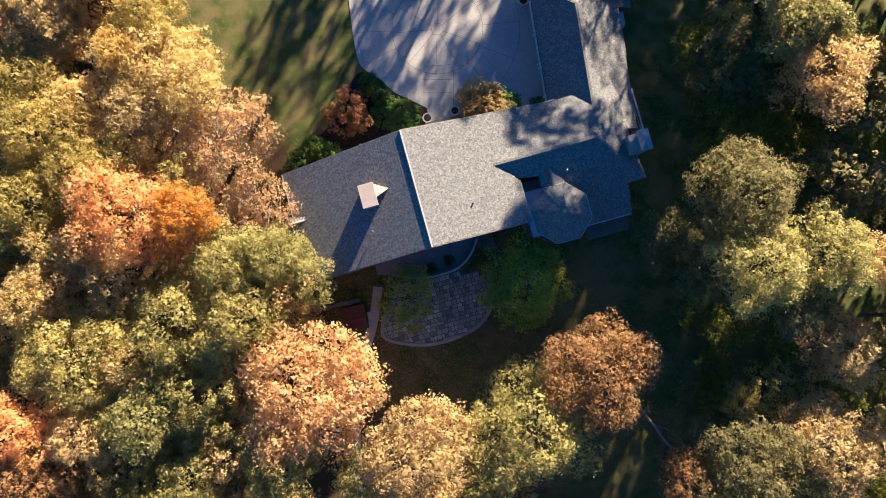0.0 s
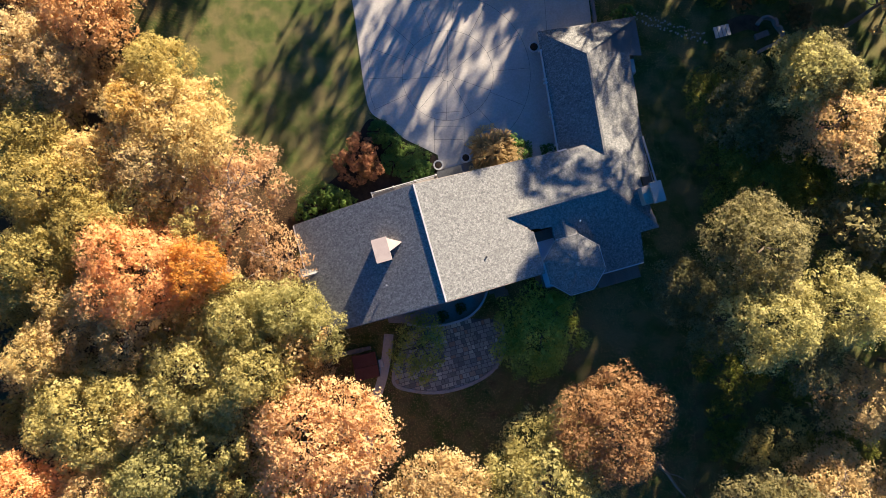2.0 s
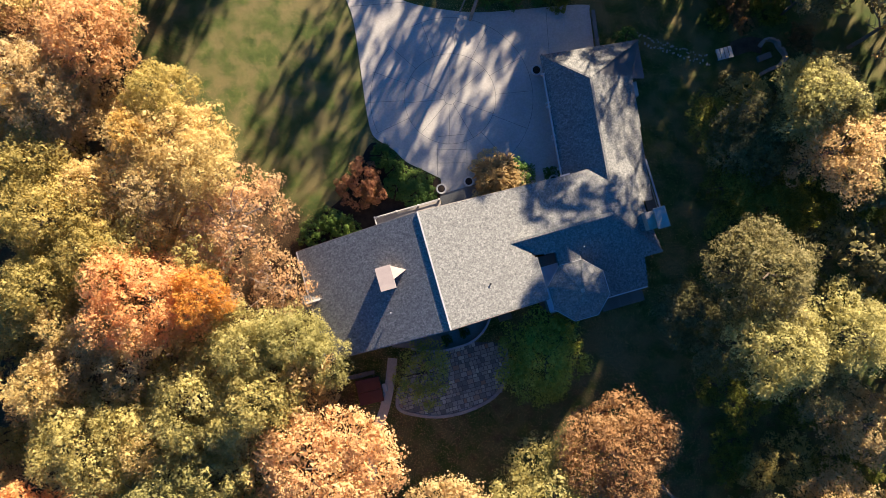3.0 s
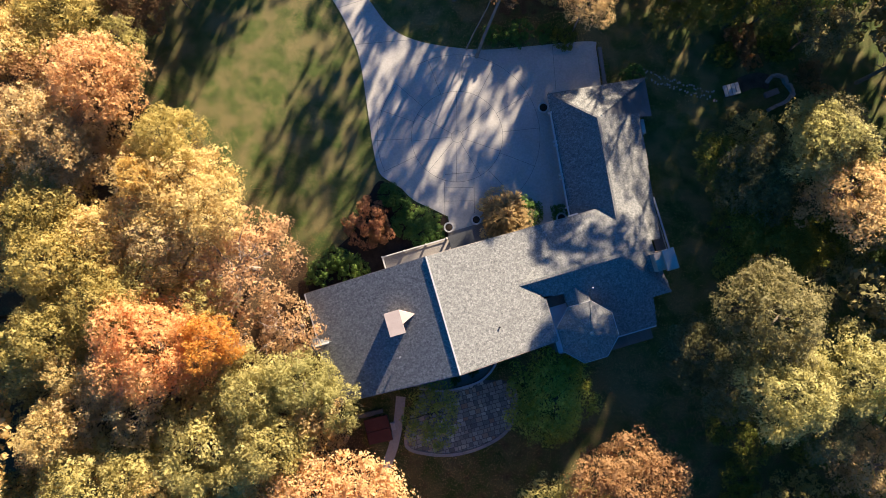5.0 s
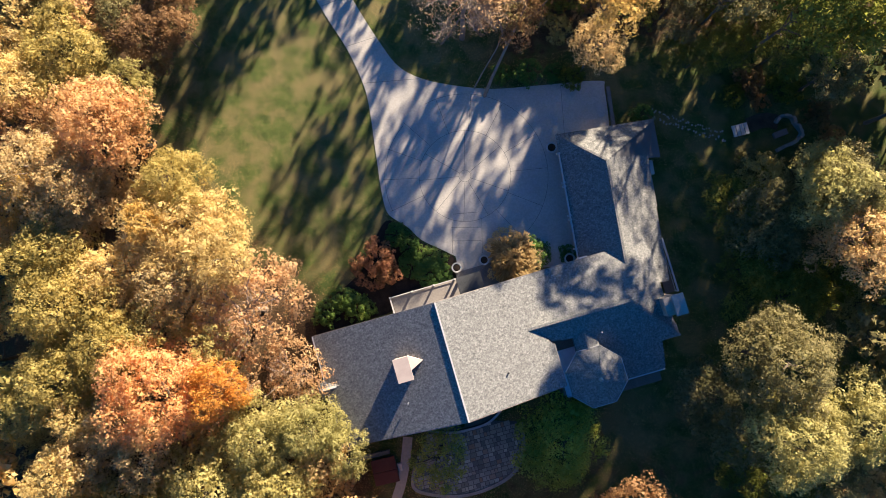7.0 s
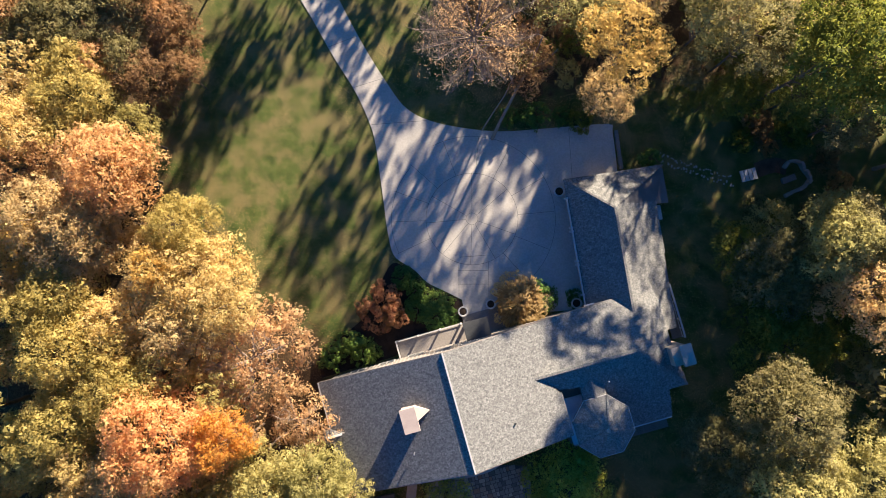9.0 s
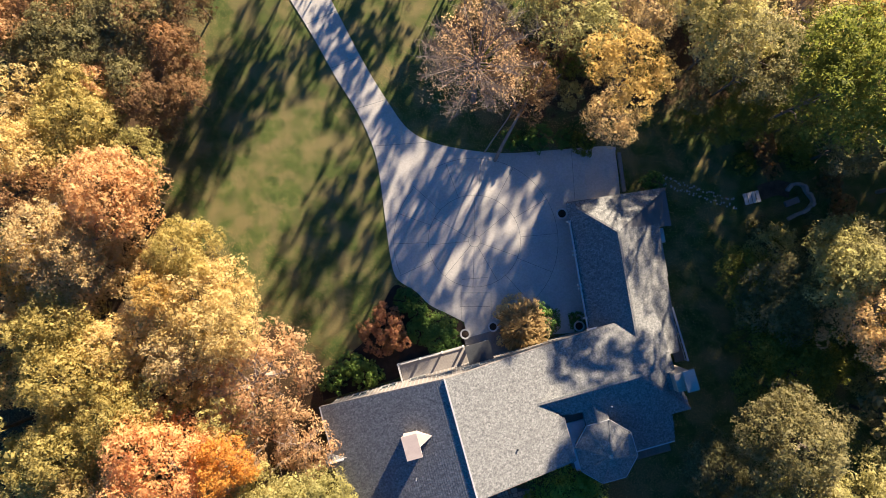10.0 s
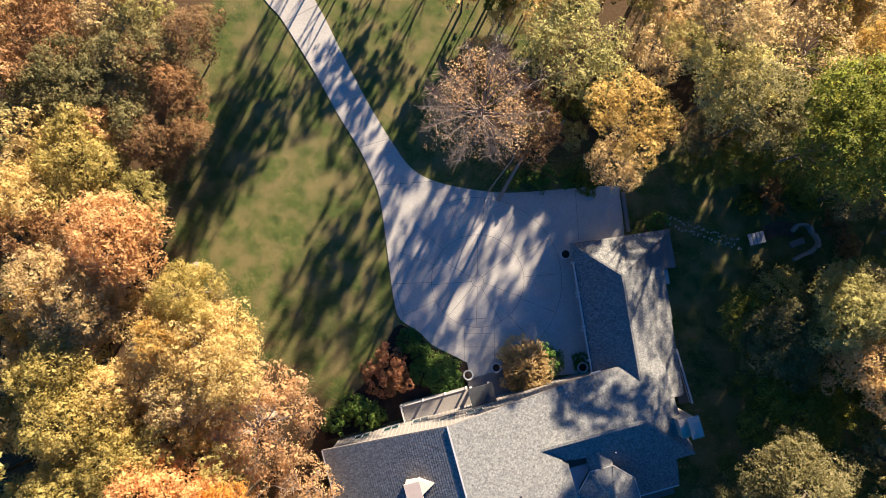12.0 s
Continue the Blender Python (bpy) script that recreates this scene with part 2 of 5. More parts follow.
def ground_height(x, y):
    """Level in front of the house, a step lower behind it, with slow swells in the woods."""
    fall = min(max((9.0 - y) / 9.0, 0), 1)
    fall = fall * fall * (3 - 2 * fall)
    far = min(max((math.hypot(x, y - 15) - 58) / 30, 0), 1)
    return -1.1 * fall + far * 0.8 * noise.noise((x * 0.03, y * 0.03, 3.0)) + 0.025 * noise.noise((x * 0.2, y * 0.2, 1.0))


# ---- ground ----
LAWN = [(-28, 70), (-30, 56), (-31.6, 50), (-32.7, 44), (-35, 38.3), (-36.5, 35), (-34.5, 31), (-33, 27.6), (-30, 26), (-26.5, 22), (-24, 17.7), (-20, 16),
        (-16, 13), (-16, -4), (-9, -22), (12, -26), (30, -27), (50, -20), (52, 10), (52, 40), (30, 39), (14, 40), (1, 38), (3, 46), (8, 60), (2, 75)]


def edge_distance(x, y, poly):
    best = 1e9
    for (ax, ay), (bx, by) in zip(poly, poly[1:] + poly[:1]):
        dx, dy = bx - ax, by - ay
        s = min(max(((x - ax) * dx + (y - ay) * dy) / (dx * dx + dy * dy), 0), 1)
        best = min(best, math.hypot(x - ax - s * dx, y - ay - s * dy))
    return -best if inside(x, y, poly) else best


def ground_sheet():
    xs = [-2500, -900, -400, -200, -130] + [-90 + 1.0 * i for i in range(181)] + [130, 200, 400, 900, 2500]
    ys = [-2500, -900, -400, -200, -110] + [-60 + 1.0 * i for i in range(171)] + [150, 220, 400, 900, 2500]
    verts, litter, kx = [], [], len(xs)
    for y in ys:
        for x in xs:
            verts.append((x, y, ground_height(x, y)))
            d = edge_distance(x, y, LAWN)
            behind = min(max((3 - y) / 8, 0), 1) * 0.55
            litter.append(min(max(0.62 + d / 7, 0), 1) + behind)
    faces = [(j * kx + i, j * kx + i + 1, (j + 1) * kx + i + 1, (j + 1) * kx + i) for j in range(len(ys) - 1) for i in range(kx - 1)]
    m, n, l, b = material("lawn_and_leaf_litter", 0.95)
    big, mid, fine, tufts = noise_node(n, l, 0.4, 5), noise_node(n, l, 0.9, 5), noise_node(n, l, 9.0, 6), noise_node(n, l, 11.0, 4)
    grass = ramp(n, l, mid.outputs["Fac"], [(0.3, (0.0278, 0.0444, 0.0111)), (0.56, (0.0573, 0.074, 0.0185)), (0.8, (0.122, 0.111, 0.0444))]).outputs["Color"]
    dry = ramp(n, l, big.outputs["Fac"], [(0.43, (0, 0, 0)), (0.63, (0.85, 0.85, 0.85))]).outputs["Color"]
    grass = blend(n, l, dry, grass, (0.133, 0.107, 0.0481))
    speck = ramp(n, l, tufts.outputs["Fac"], [(0.34, (0.42, 0.47, 0.4)), (0.64, (1.5, 1.45, 1.35))]).outputs["Color"]
    grass = blend(n, l, 1.0, grass, speck, "MULTIPLY")
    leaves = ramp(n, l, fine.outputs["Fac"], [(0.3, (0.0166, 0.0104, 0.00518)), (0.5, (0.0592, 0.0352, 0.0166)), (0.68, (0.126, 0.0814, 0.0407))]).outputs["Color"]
    a = n.new("ShaderNodeAttribute")
    a.attribute_name = "litter"
    cover = n.new("ShaderNodeMath")
    cover.operation = "MULTIPLY_ADD"
    cover.inputs[1].default_value = 1.3
    l.new(mid.outputs["Fac"], cover.inputs[0])
    add = n.new("ShaderNodeMath")
    add.operation = "ADD"
    add.inputs[1].default_value = -0.76
    l.new(a.outputs["Fac"], add.inputs[0])
    l.new(add.outputs[0], cover.inputs[2])
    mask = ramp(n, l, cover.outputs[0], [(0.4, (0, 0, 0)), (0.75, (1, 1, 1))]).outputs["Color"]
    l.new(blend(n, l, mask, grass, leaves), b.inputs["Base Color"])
    relief(n, l, b, tufts.outputs["Fac"], 0.25, 0.03)
    d = mesh("ground", verts, faces, m)
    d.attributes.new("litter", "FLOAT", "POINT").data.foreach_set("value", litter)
    for p in d.polygons:
        p.use_smooth = True
    return tagged(new("ground", d), "autumn lawn strewn with fallen leaves, woods floor around", "ground", kind="structure")


ground_sheet()

# ---- driveway ----
DRIVE_W = [(-33, 69), (-28.5, 61.5), (-24.5, 55.9), (-22.9, 54.1), (-21.1, 51.3), (-18.9, 47.7), (-16.5, 43.4), (-14.1, 39.5), (-12.5, 35.9), (-11.9, 33.5), (-11.5, 30.6),
           (-11.1, 27.6), (-10.7, 24.7), (-10.1, 22.3), (-8.9, 21.3), (-7.8, 20.6), (-6.6, 19.4), (-4.6, 18.4), (-3.0, 17.6)]
DRIVE_E = [(13.2, 30.6), (13.3, 31.1), (12.9, 35.0), (12.3, 35.9), (6.1, 35.5), (1.3, 35.2), (-2.8, 35.6), (-6.3, 36.4), (-8.7, 37.7), (-10.5, 40.0), (-13.5, 44.9),
           (-16.5, 50.7), (-19.2, 55.9), (-24.5, 63.5), (-29, 71.5)]
west = [tuple(p) for p in curve_through([(*p, 0) for p in DRIVE_W], 4)]
east = [tuple(p) for p in curve_through([(*p, 0) for p in DRIVE_E], 4)]
outline = [(p[0], p[1]) for p in west] + [(-2.6, 15.6), (9.7, 16.6), (7.9, 29.6)] + [(p[0], p[1]) for p in east]
road = thing("driveway", Matrix(), "pale concrete driveway with a motor court before the garage", "driveway", kind="structure")
part("concrete_slab", prism(outline, -0.25, 0.07), CONCRETE, road)
RING = (-1.9, 26.0)


def strip(line, width, z):
    """A narrow joint along a line of (x, y)."""
    verts, faces = [], []
    for i, p in enumerate(line):
        a, b = Vector(line[max(i - 1, 0)]), Vector(line[min(i + 1, len(line) - 1)])
        side = Vector((-(b - a).y, (b - a).x)).normalized() * width / 2
        verts += [(p[0] + side.x, p[1] + side.y, z), (p[0] - side.x, p[1] - side.y, z)]
        if i:
            faces.append((2 * i - 2, 2 * i - 1, 2 * i + 1, 2 * i))
    return verts, faces


def arc(cx, cy, r, a0, a1, steps=28):
    return [(cx + r * math.cos(radians(a0 + (a1 - a0) * i / steps)), cy + r * math.sin(radians(a0 + (a1 - a0) * i / steps))) for i in range(steps + 1)]


def spoke(angle, r0, r1):
    c, s = math.cos(radians(angle)), math.sin(radians(angle))
    return [(RING[0] + r0 * c, RING[1] + r0 * s), (RING[0] + r1 * c, RING[1] + r1 * s)]


JOINTS = [arc(*RING, 0.62, 0, 360), arc(*RING, 4.8, 0, 360, 48), arc(*RING, 8.7, -62, 118, 40), arc(*RING, 8.4, 140, 205),
          [(-0.2, 21.5), (-0.2, 17.9)], [(-3.4, 20.6), (-0.3, 20.6)], [(-3.2, 22.0), (-0.5, 22.2)], [(-0.3, 19.2), (-3.4, 19.2)], [(-3.3, 21.2), (-3.3, 17.9)],
          [(8.3, 35.5), (8.6, 30.2)], [(-12.4, 36.0), (-6.6, 36.4)], [(-14.5, 39.9), (-11.0, 41.0)], [(-17.1, 44.3), (-13.7, 45.6)], [(-19.8, 49.0), (-16.3, 50.6)], [(-22.5, 53.4), (-18.8, 55.4)]]
JOINTS += [spoke(a, 0.62, 4.8) for a in (-60, -20, 40, 90, 150, 185, 230, 268)]
JOINTS += [spoke(a, 4.8, 8.6) for a in (-48, -22, 5, 30, 62, 85, 110, 138, 160, 182, 205)]
for line in JOINTS:
    part("expansion_joint", strip(line, 0.035, 0.075), SEAM, road)

# ---- house ----
house = thing("house", HOUSE, "long cream house with grey shingle gables and an octagonal turret", "house")
SLOPE = 0.36
RIDGE = 0.27


def shingled(poly, height, down, name, parent, wide=0.18, tall=0.22):
    """A roof slope: a slab under separate overlapping shingle tabs laid in courses across the fall."""
    part(name, prism(poly, lambda x, y: height(x, y) - 0.2, lambda x, y: height(x, y) - 0.012), UNDERLAY, parent)
    dx, dy = down
    sx, sy = -dy, dx
    along = [p[0] * sx + p[1] * sy for p in poly]
    fall = [p[0] * dx + p[1] * dy for p in poly]
    rng = random.Random(len(poly) * 7 + int(abs(fall[0]) * 10))
    verts, faces, row = [], [], 0
    d = min(fall)
    while d < max(fall):
        a = min(along) - rng.random() * wide
        while a < max(along):
            w = wide * rng.uniform(0.75, 1.25)
            a0, a1 = max(a, min(along)), min(a + w - 0.012, max(along))
            ca, cd = (a0 + a1) / 2, d + tall / 2
            if a1 - a0 > 0.08 and inside(ca * sx + cd * dx, ca * sy + cd * dy, poly):
                lift, k = rng.uniform(0.012, 0.018), len(verts)
                for pa, pd, h in ((a0, d, 0.004), (a1, d, 0.004), (a1, d + tall, lift), (a0, d + tall, lift), (a1, d + tall, -0.02), (a0, d + tall, -0.02)):
                    x, y = pa * sx + pd * dx, pa * sy + pd * dy
                    verts.append((x, y, height(x, y) + h))
                faces += [(k, k + 3, k + 2, k + 1), (k + 3, k + 5, k + 4, k + 2), (k, k + 5, k + 3), (k + 1, k + 2, k + 4)]
            a += w
        d += tall
        row += 1
    return tagged(part("shingles", (verts, faces), SHINGLE, parent, "weathered grey shingles"), kind="stuff")


def trim_line(name, points, r, mat, parent, wide=None, label=""):
    bm = bmesh.new()
    for a, b in zip(points, points[1:]):
        bar(bm, a, b, r, wide=wide)
    return part(name, bm, mat, parent, label)


# slopes of the west gable, in the house's own directions: u along it, v across
def z_west(u, v):
    return 9.7 + 0.385 * (u - RIDGE)


def z_east(u, v):
    return 9.72 - SLOPE * (u - RIDGE)


def z_north(u, v):
    return 6.95 - 0.54 * (v - 5.95)


def z_south(u, v):
    return 6.95 - 0.508 * (5.95 - v)


def z_end(u, v):
    return 6.95 - 0.581 * (u - 17.8)


shingled([(-12.05, -0.1), (RIDGE, -0.1), (RIDGE, 10.85), (-12.05, 10.85)], z_west, (-1, 0), "west_slope", house)
shingled([(RIDGE, -0.1), (9.85, -0.1), (9.85, 3.9), (8.4, 5.95), (15.0, 10.85), (RIDGE, 10.85)], z_east, (1, 0), "east_slope", house)
shingled([(7.8, 5.95), (17.8, 5.95), (21.45, 9.88), (21.3, 13.6), (19.2, 13.6), (19.0, 10.9), (13.8, 10.9)], z_north, (0, 1), "north_slope", house)
shingled([(7.7, 5.95), (9.85, 4.2), (11.8, 3.9), (11.8, 0.2), (13.5, -1.8), (20.1, -1.8), (20.2, 1.15), (22.0, 1.15), (17.8, 5.95)], z_south, (0, -1), "south_slope", house)
shingled([(17.8, 5.95), (22.0, 1.15), (21.6, 5.0), (21.45, 9.88)], z_end, (1, 0), "hip_end", house)
trim_line("ridge_fascia", [(RIDGE, -0.12, 9.67), (RIDGE, 10.87, 9.67)], 0.09, TRIM, house, 0.07, "pale fascia along the ridge")
trim_line("ridge_cap", [(7.8, 5.95, 6.98), (17.8, 5.95, 6.98)], 0.05, SHINGLE, house, 0.13)
trim_line("hip_cap", [(17.8, 5.95, 6.98), (22.0, 1.15, 4.54)], 0.05, SHINGLE, house, 0.12)
for side, v in (("south", -0.13), ("north", 10.88)):
    trim_line("rake_board", [(-12.05, v, z_west(-12.05, 0) - 0.15), (RIDGE, v, z_west(RIDGE, 0) - 0.15)], 0.12, SIDING, house, 0.03)
    trim_line("rake_board", [(RIDGE, v, z_east(RIDGE, 0) - 0.15), (9.85 if side == "south" else 14.6, v, z_east(9.85 if side == "south" else 14.6, 0) - 0.15)], 0.12, SIDING, house, 0.03)
trim_line("gutter", [(-12.12, -0.1, 4.86), (-12.12, 10.85, 4.86)], 0.07, TRIM, house)
trim_line("gutter", [(14.6, 10.95, 4.22), (15.6, 10.95, 4.22)], 0.07, TRIM, house)
trim_line("gutter", [(9.92, -0.1, 6.15), (9.92, 3.9, 6.15)], 0.06, TRIM, house)
trim_line("gutter", [(13.6, -1.86, 2.95), (20.1, -1.86, 2.95)], 0.06, TRIM, house)

# walls under the roof
FOOT = -1.4


def wall(name, u0, v0, u1, v1, top, parent=house, thick=0.25, mat=SIDING, low=FOOT):
    """A wall from one corner to the other, its head following the roof."""
    way = Vector((u1 - u0, v1 - v0)).normalized()
    side = Vector((-way.y, way.x)) * thick
    steps = 12
    bm = bmesh.new()
    prev = None
    for i in range(steps + 1):
        u, v = u0 + (u1 - u0) * i / steps, v0 + (v1 - v0) * i / steps
        z = top(u, v)
        now = [bm.verts.new(p) for p in ((u, v, low), (u + side.x, v + side.y, low), (u + side.x, v + side.y, z), (u, v, z))]
        if prev:
            for k in range(4):
                bm.faces.new((prev[k], prev[(k + 1) % 4], now[(k + 1) % 4], now[k]))
        else:
            bm.faces.new(now[::-1])
        prev = now
    bm.faces.new(prev)
    return part(name, bm, mat, parent)


def under_gable(u, v):
    return min(z_west(u, v), z_east(u, v)) - 0.22


wall("wall_north", -11.4, 10.35, 12.5, 10.35, under_gable)
wall("wall_south", 9.4, 0.4, -11.4, 0.4, under_gable)
wall("wall_west", -11.4, 0.4, -11.4, 10.35, under_gable)
wall("wall_east", 9.5, 4.0, 9.5, 0.4, lambda u, v: 6.0)
wall("wall_north", 12.5, 10.35, 21.0, 10.35, lambda u, v: z_north(u, v) - 0.22)
wall("wall_south", 19.8, -1.3, 13.5, -1.3, lambda u, v: z_south(u, v) - 0.22)
wall("wall_east", 21.0, 10.3, 21.0, 1.4, lambda u, v: min(z_end(u, v), z_south(u, v), z_north(u, v)) - 0.25)
wall("wall_east", 19.8, 1.4, 19.8, -1.3, lambda u, v: z_south(u, v) - 0.22)


def window(u, v, z0, z1, width, axis, out, parent=house):
    """A framed window, two panes, standing out from the wall; axis 'u' or 'v' along the wall, out: its outward sign."""
    def at(a0, a1, d0, d1, h0, h1):
        lo, hi = sorted((d0 * out, d1 * out))
        return (u + a0, u + a1, v + lo, v + hi, h0, h1) if axis == "u" else (u + lo, u + hi, v + a0, v + a1, h0, h1)
    w = width / 2
    root = part("window", boxes(at(-w, w, 0.0, 0.05, z0, z1)), GLASS, parent, "dark glazed window in a white frame")
    part("frame", boxes(at(-w - 0.09, -w, 0, 0.1, z0 - 0.09, z1 + 0.09), at(w, w + 0.09, 0, 0.1, z0 - 0.09, z1 + 0.09), at(-w, w, 0, 0.1, z1, z1 + 0.09),
                        at(-w, w, 0, 0.1, z0 - 0.09, z0), at(-0.03, 0.03, 0, 0.09, z0, z1)), DULL_TRIM, root)
    part("sill", boxes(at(-w - 0.12, w + 0.12, 0, 0.13, z0 - 0.15, z0 - 0.094)), DULL_TRIM, root)


for u in (-8.6, -5.6, -2.6):
    window(u, 10.6, 1.3, 2.9, 1.5, "u", 1)
for u in (0.2, 2.9):
    window(u, 10.6, 4.5, 5.5, 1.5, "u", 1)
for u in (-8.5, -4.5, 0.2, 3.2):
    window(u, 0.15, 1.2, 3.2, 1.7, "u", -1)
for v in (3.0, 7.6):
    window(-11.65, v, 2.2, 3.8, 1.4, "v", -1)
window(16.5, -1.55, 0.6, 2.0, 1.5, "u", -1)

batten = mesh("batten", [(x, y, z) for z in (0, 1) for x, y in ((-0.05, 0), (0.05, 0), (0.05, 0.04), (-0.05, 0.04))], [(4, 5, 6, 7), (0, 1, 5, 4), (1, 2, 6, 5), (2, 3, 7, 6), (3, 0, 4, 7)], DULL_TRIM)
for k in range(56):
    u = -11.2 + 0.42 * k
    part("batten", batten, None, house).matrix_basis = pose(u, 10.6, -0.2) @ Matrix.Diagonal((1, 1, under_gable(u, 0) + 0.15, 1))

# flat roof, dark well and small link roof beside the turret
part("flat_roof", boxes((9.9, 12.2, -1.6, 2.9, 4.1, 4.3)), FLATROOF, house, "pale flat roof beside the turret")
part("lower_wall", boxes((9.7, 12.2, -1.45, 3.9, FOOT, 4.08)), SIDING, house)
trim_line("parapet_edge", [(9.95, -1.62, 4.33), (11.2, -1.62, 4.33)], 0.05, TRIM, house)
shingled([(11.75, 1.2), (12.9, 1.2), (12.9, 4.9), (11.75, 4.9)], lambda u, v: 6.2 - 0.45 * (12.9 - u), (-1, 0), "link_slope", house)
shingled([(12.9, 1.2), (14.05, 1.2), (14.05, 4.9), (12.9, 4.9)], lambda u, v: 6.2 - 0.45 * (u - 12.9), (1, 0), "link_slope", house)
part("link_wall", boxes((11.95, 13.85, 1.2, 3.9, 4.0, 5.5)), SIDING, house)
trim_line("ridge_cap", [(12.9, 1.2, 6.22), (12.9, 4.5, 6.22)], 0.04, SHINGLE, house, 0.1)

# octagonal turret
TU, TV, TR = 12.85, -0.1, 2.95
turret = part("turret", prism([(TU + 2.55 * math.cos(radians(22.5 + 45 * i)), TV + 2.55 * math.sin(radians(22.5 + 45 * i))) for i in range(8)], FOOT, 6.1), SIDING, house, "octagonal turret with a shingled tent roof")
corners = [(TU + TR * math.cos(radians(22.5 + 45 * i)), TV + TR * math.sin(radians(22.5 + 45 * i))) for i in range(8)]
apothem = TR * math.cos(radians(22.5))
for i in range(8):
    a, b = corners[i], corners[(i + 1) % 8]
    way = (math.cos(radians(45 + 45 * i)), math.sin(radians(45 + 45 * i)))
    shingled([(TU, TV), a, b], lambda x, y, way=way: 8.05 - 1.9 * ((x - TU) * way[0] + (y - TV) * way[1]) / apothem, way, "roof_facet", turret)
    trim_line("hip_cap", [(TU, TV, 8.08), (*a, 6.2)], 0.035, SHINGLE, turret, 0.09)
    trim_line("eave_board", [(*a, 6.08), (*b, 6.08)], 0.09, TRIM, turret, 0.03)
    mid = Vector(((a[0] + b[0]) / 2 - TU, (a[1] + b[1]) / 2 - TV)) * 0.876
    bm = boxes((-0.55, 0.55, -0.03, 0.05, 1.6, 3.2))
    bmesh.ops.transform(bm, matrix=pose(TU + mid.x, TV + mid.y, 0, 0, 0, 45 * i - 45), verts=bm.verts[:])
    part("window", bm, GLASS, turret)
bm = lathe([(0.16, 0), (0.2, 0.06), (0.1, 0.14), (0.17, 0.24), (0.12, 0.34), (0.03, 0.42)], 12)
bmesh.ops.translate(bm, vec=(TU, TV, 7.98), verts=bm.verts[:])
part("finial", bm, METAL, turret, "pale metal finial")

# chimneys
chimney = part("chimney", boxes((-4.7, -3.45, 4.95, 6.9, 6.4, 9.55)), STUCCO, house, "pale stucco chimney with a sloped cap")
part("cap", prism([(-4.78, 4.85), (-3.37, 4.85), (-3.37, 7.0), (-4.78, 7.0)], 9.55, lambda x, y: 9.82), STUCCO, chimney)
part("cricket", prism([(-3.5, 5.6), (-2.15, 6.2), (-3.5, 6.95)], 8.3, lambda x, y: 9.35 - 0.5 * (x + 3.36)), STUCCO, chimney)
stack = part("chimney", boxes((20.7, 22.2, 3.5, 5.2, FOOT, 6.9)), BRICK, house, "brick end chimney with a wide flat cap")
part("cap", boxes((21.35, 22.5, 3.35, 5.35, 7.25, 7.45), bevel=0.04), DULL_TRIM, stack)
part("flue", boxes((21.5, 22.3, 3.6, 5.1, 6.9, 7.25)), IRON, stack)
part("shoulder", prism([(20.3, 3.6), (20.75, 3.5), (20.75, 5.2), (20.3, 5.1)], 4.6, 5.6), SHINGLE, stack)

# roof furniture
for u, v, z, h in ((-4.6, 2.77, 8.0, 0.85), (14.5, 3.7, 5.7, 0.45), (4.9, 2.82, 8.1, 0.14)):
    bm = lathe([(0.06, 0), (0.055, h), (0.09, h + 0.01), (0.09, h + 0.05), (0.03, h + 0.08)], 10)
    bmesh.ops.translate(bm, vec=(u, v, z), verts=bm.verts[:])
    part("vent_pipe", bm, IRON if h < 0.2 else METAL, house)
trim_line("snow_gable", [(-10.9, 5.8, 6.3), (-12.2, 5.8, 6.3)], 0.08, TRIM, house)
shingled([(-12.6, 4.9), (-12.6, 5.8), (-10.6, 5.8)], lambda u, v: 6.2 - 0.5 * (5.8 - v), (0, -1), "gablet_slope", house)
shingled([(-12.6, 6.7), (-10.6, 5.8), (-12.6, 5.8)], lambda u, v: 6.2 - 0.5 * (v - 5.8), (0, 1), "gablet_slope", house)

# entry porch and front terrace
terrace = thing("front_terrace", HOUSE, "raised front terrace behind a white railing", "terrace", kind="structure")
part("floor_slab", boxes((-4.15, 2.75, 10.5, 12.4, -0.3, 0.8)), TERRACE, terrace)
part("handrail", boxes((-4.3, 2.75, 12.33, 12.42, 1.76, 1.81), (-4.26, -4.16, 10.6, 12.33, 1.76, 1.81)), TRIM, terrace, "white painted handrail")
part("bottom_rail", boxes((-4.3, 2.75, 12.34, 12.4, 0.92, 0.98), (-4.23, -4.17, 10.6, 12.34, 0.92, 0.98)), TRIM, terrace)
picket = mesh("baluster", [(x, y, z) for z in (0.98, 1.76) for x, y in ((-0.012, -0.012), (0.012, -0.012), (0.012, 0.012), (-0.012, 0.012))], [(0, 1, 5, 4), (1, 2, 6, 5), (2, 3, 7, 6), (3, 0, 4, 7)], TRIM)
for k in range(34):
    part("baluster", picket, None, terrace).matrix_basis = pose(-4.1 + 0.2 * k, 12.37, 0)
for k in range(8):
    part("baluster", picket, None, terrace).matrix_basis = pose(-4.2, 10.75 + 0.2 * k, 0)
for u in (-4.2, -1.9, 0.4, 2.6):
    part("pier", boxes((u - 0.09, u + 0.09, 12.28, 12.46, 0.75, 1.88), bevel=0.02), TRIM, terrace)
porch = part("porch", boxes((2.75, 5.25, 12.0, 12.25, 2.55, 2.8)), TRIM, house, "small entry porch with a dark flat roof")
for u in (2.95, 4.8):
    part("post", boxes((u, u + 0.25, 12.0, 12.25, 0.22, 2.55)), TRIM, porch)
part("porch_roof", boxes((2.75, 5.25, 10.5, 12.45, 2.8, 3.02)), SLATE_ROOF, porch)
part("step", boxes((2.9, 7.2, 10.6, 13.0, -0.2, 0.22)), STONE, porch)
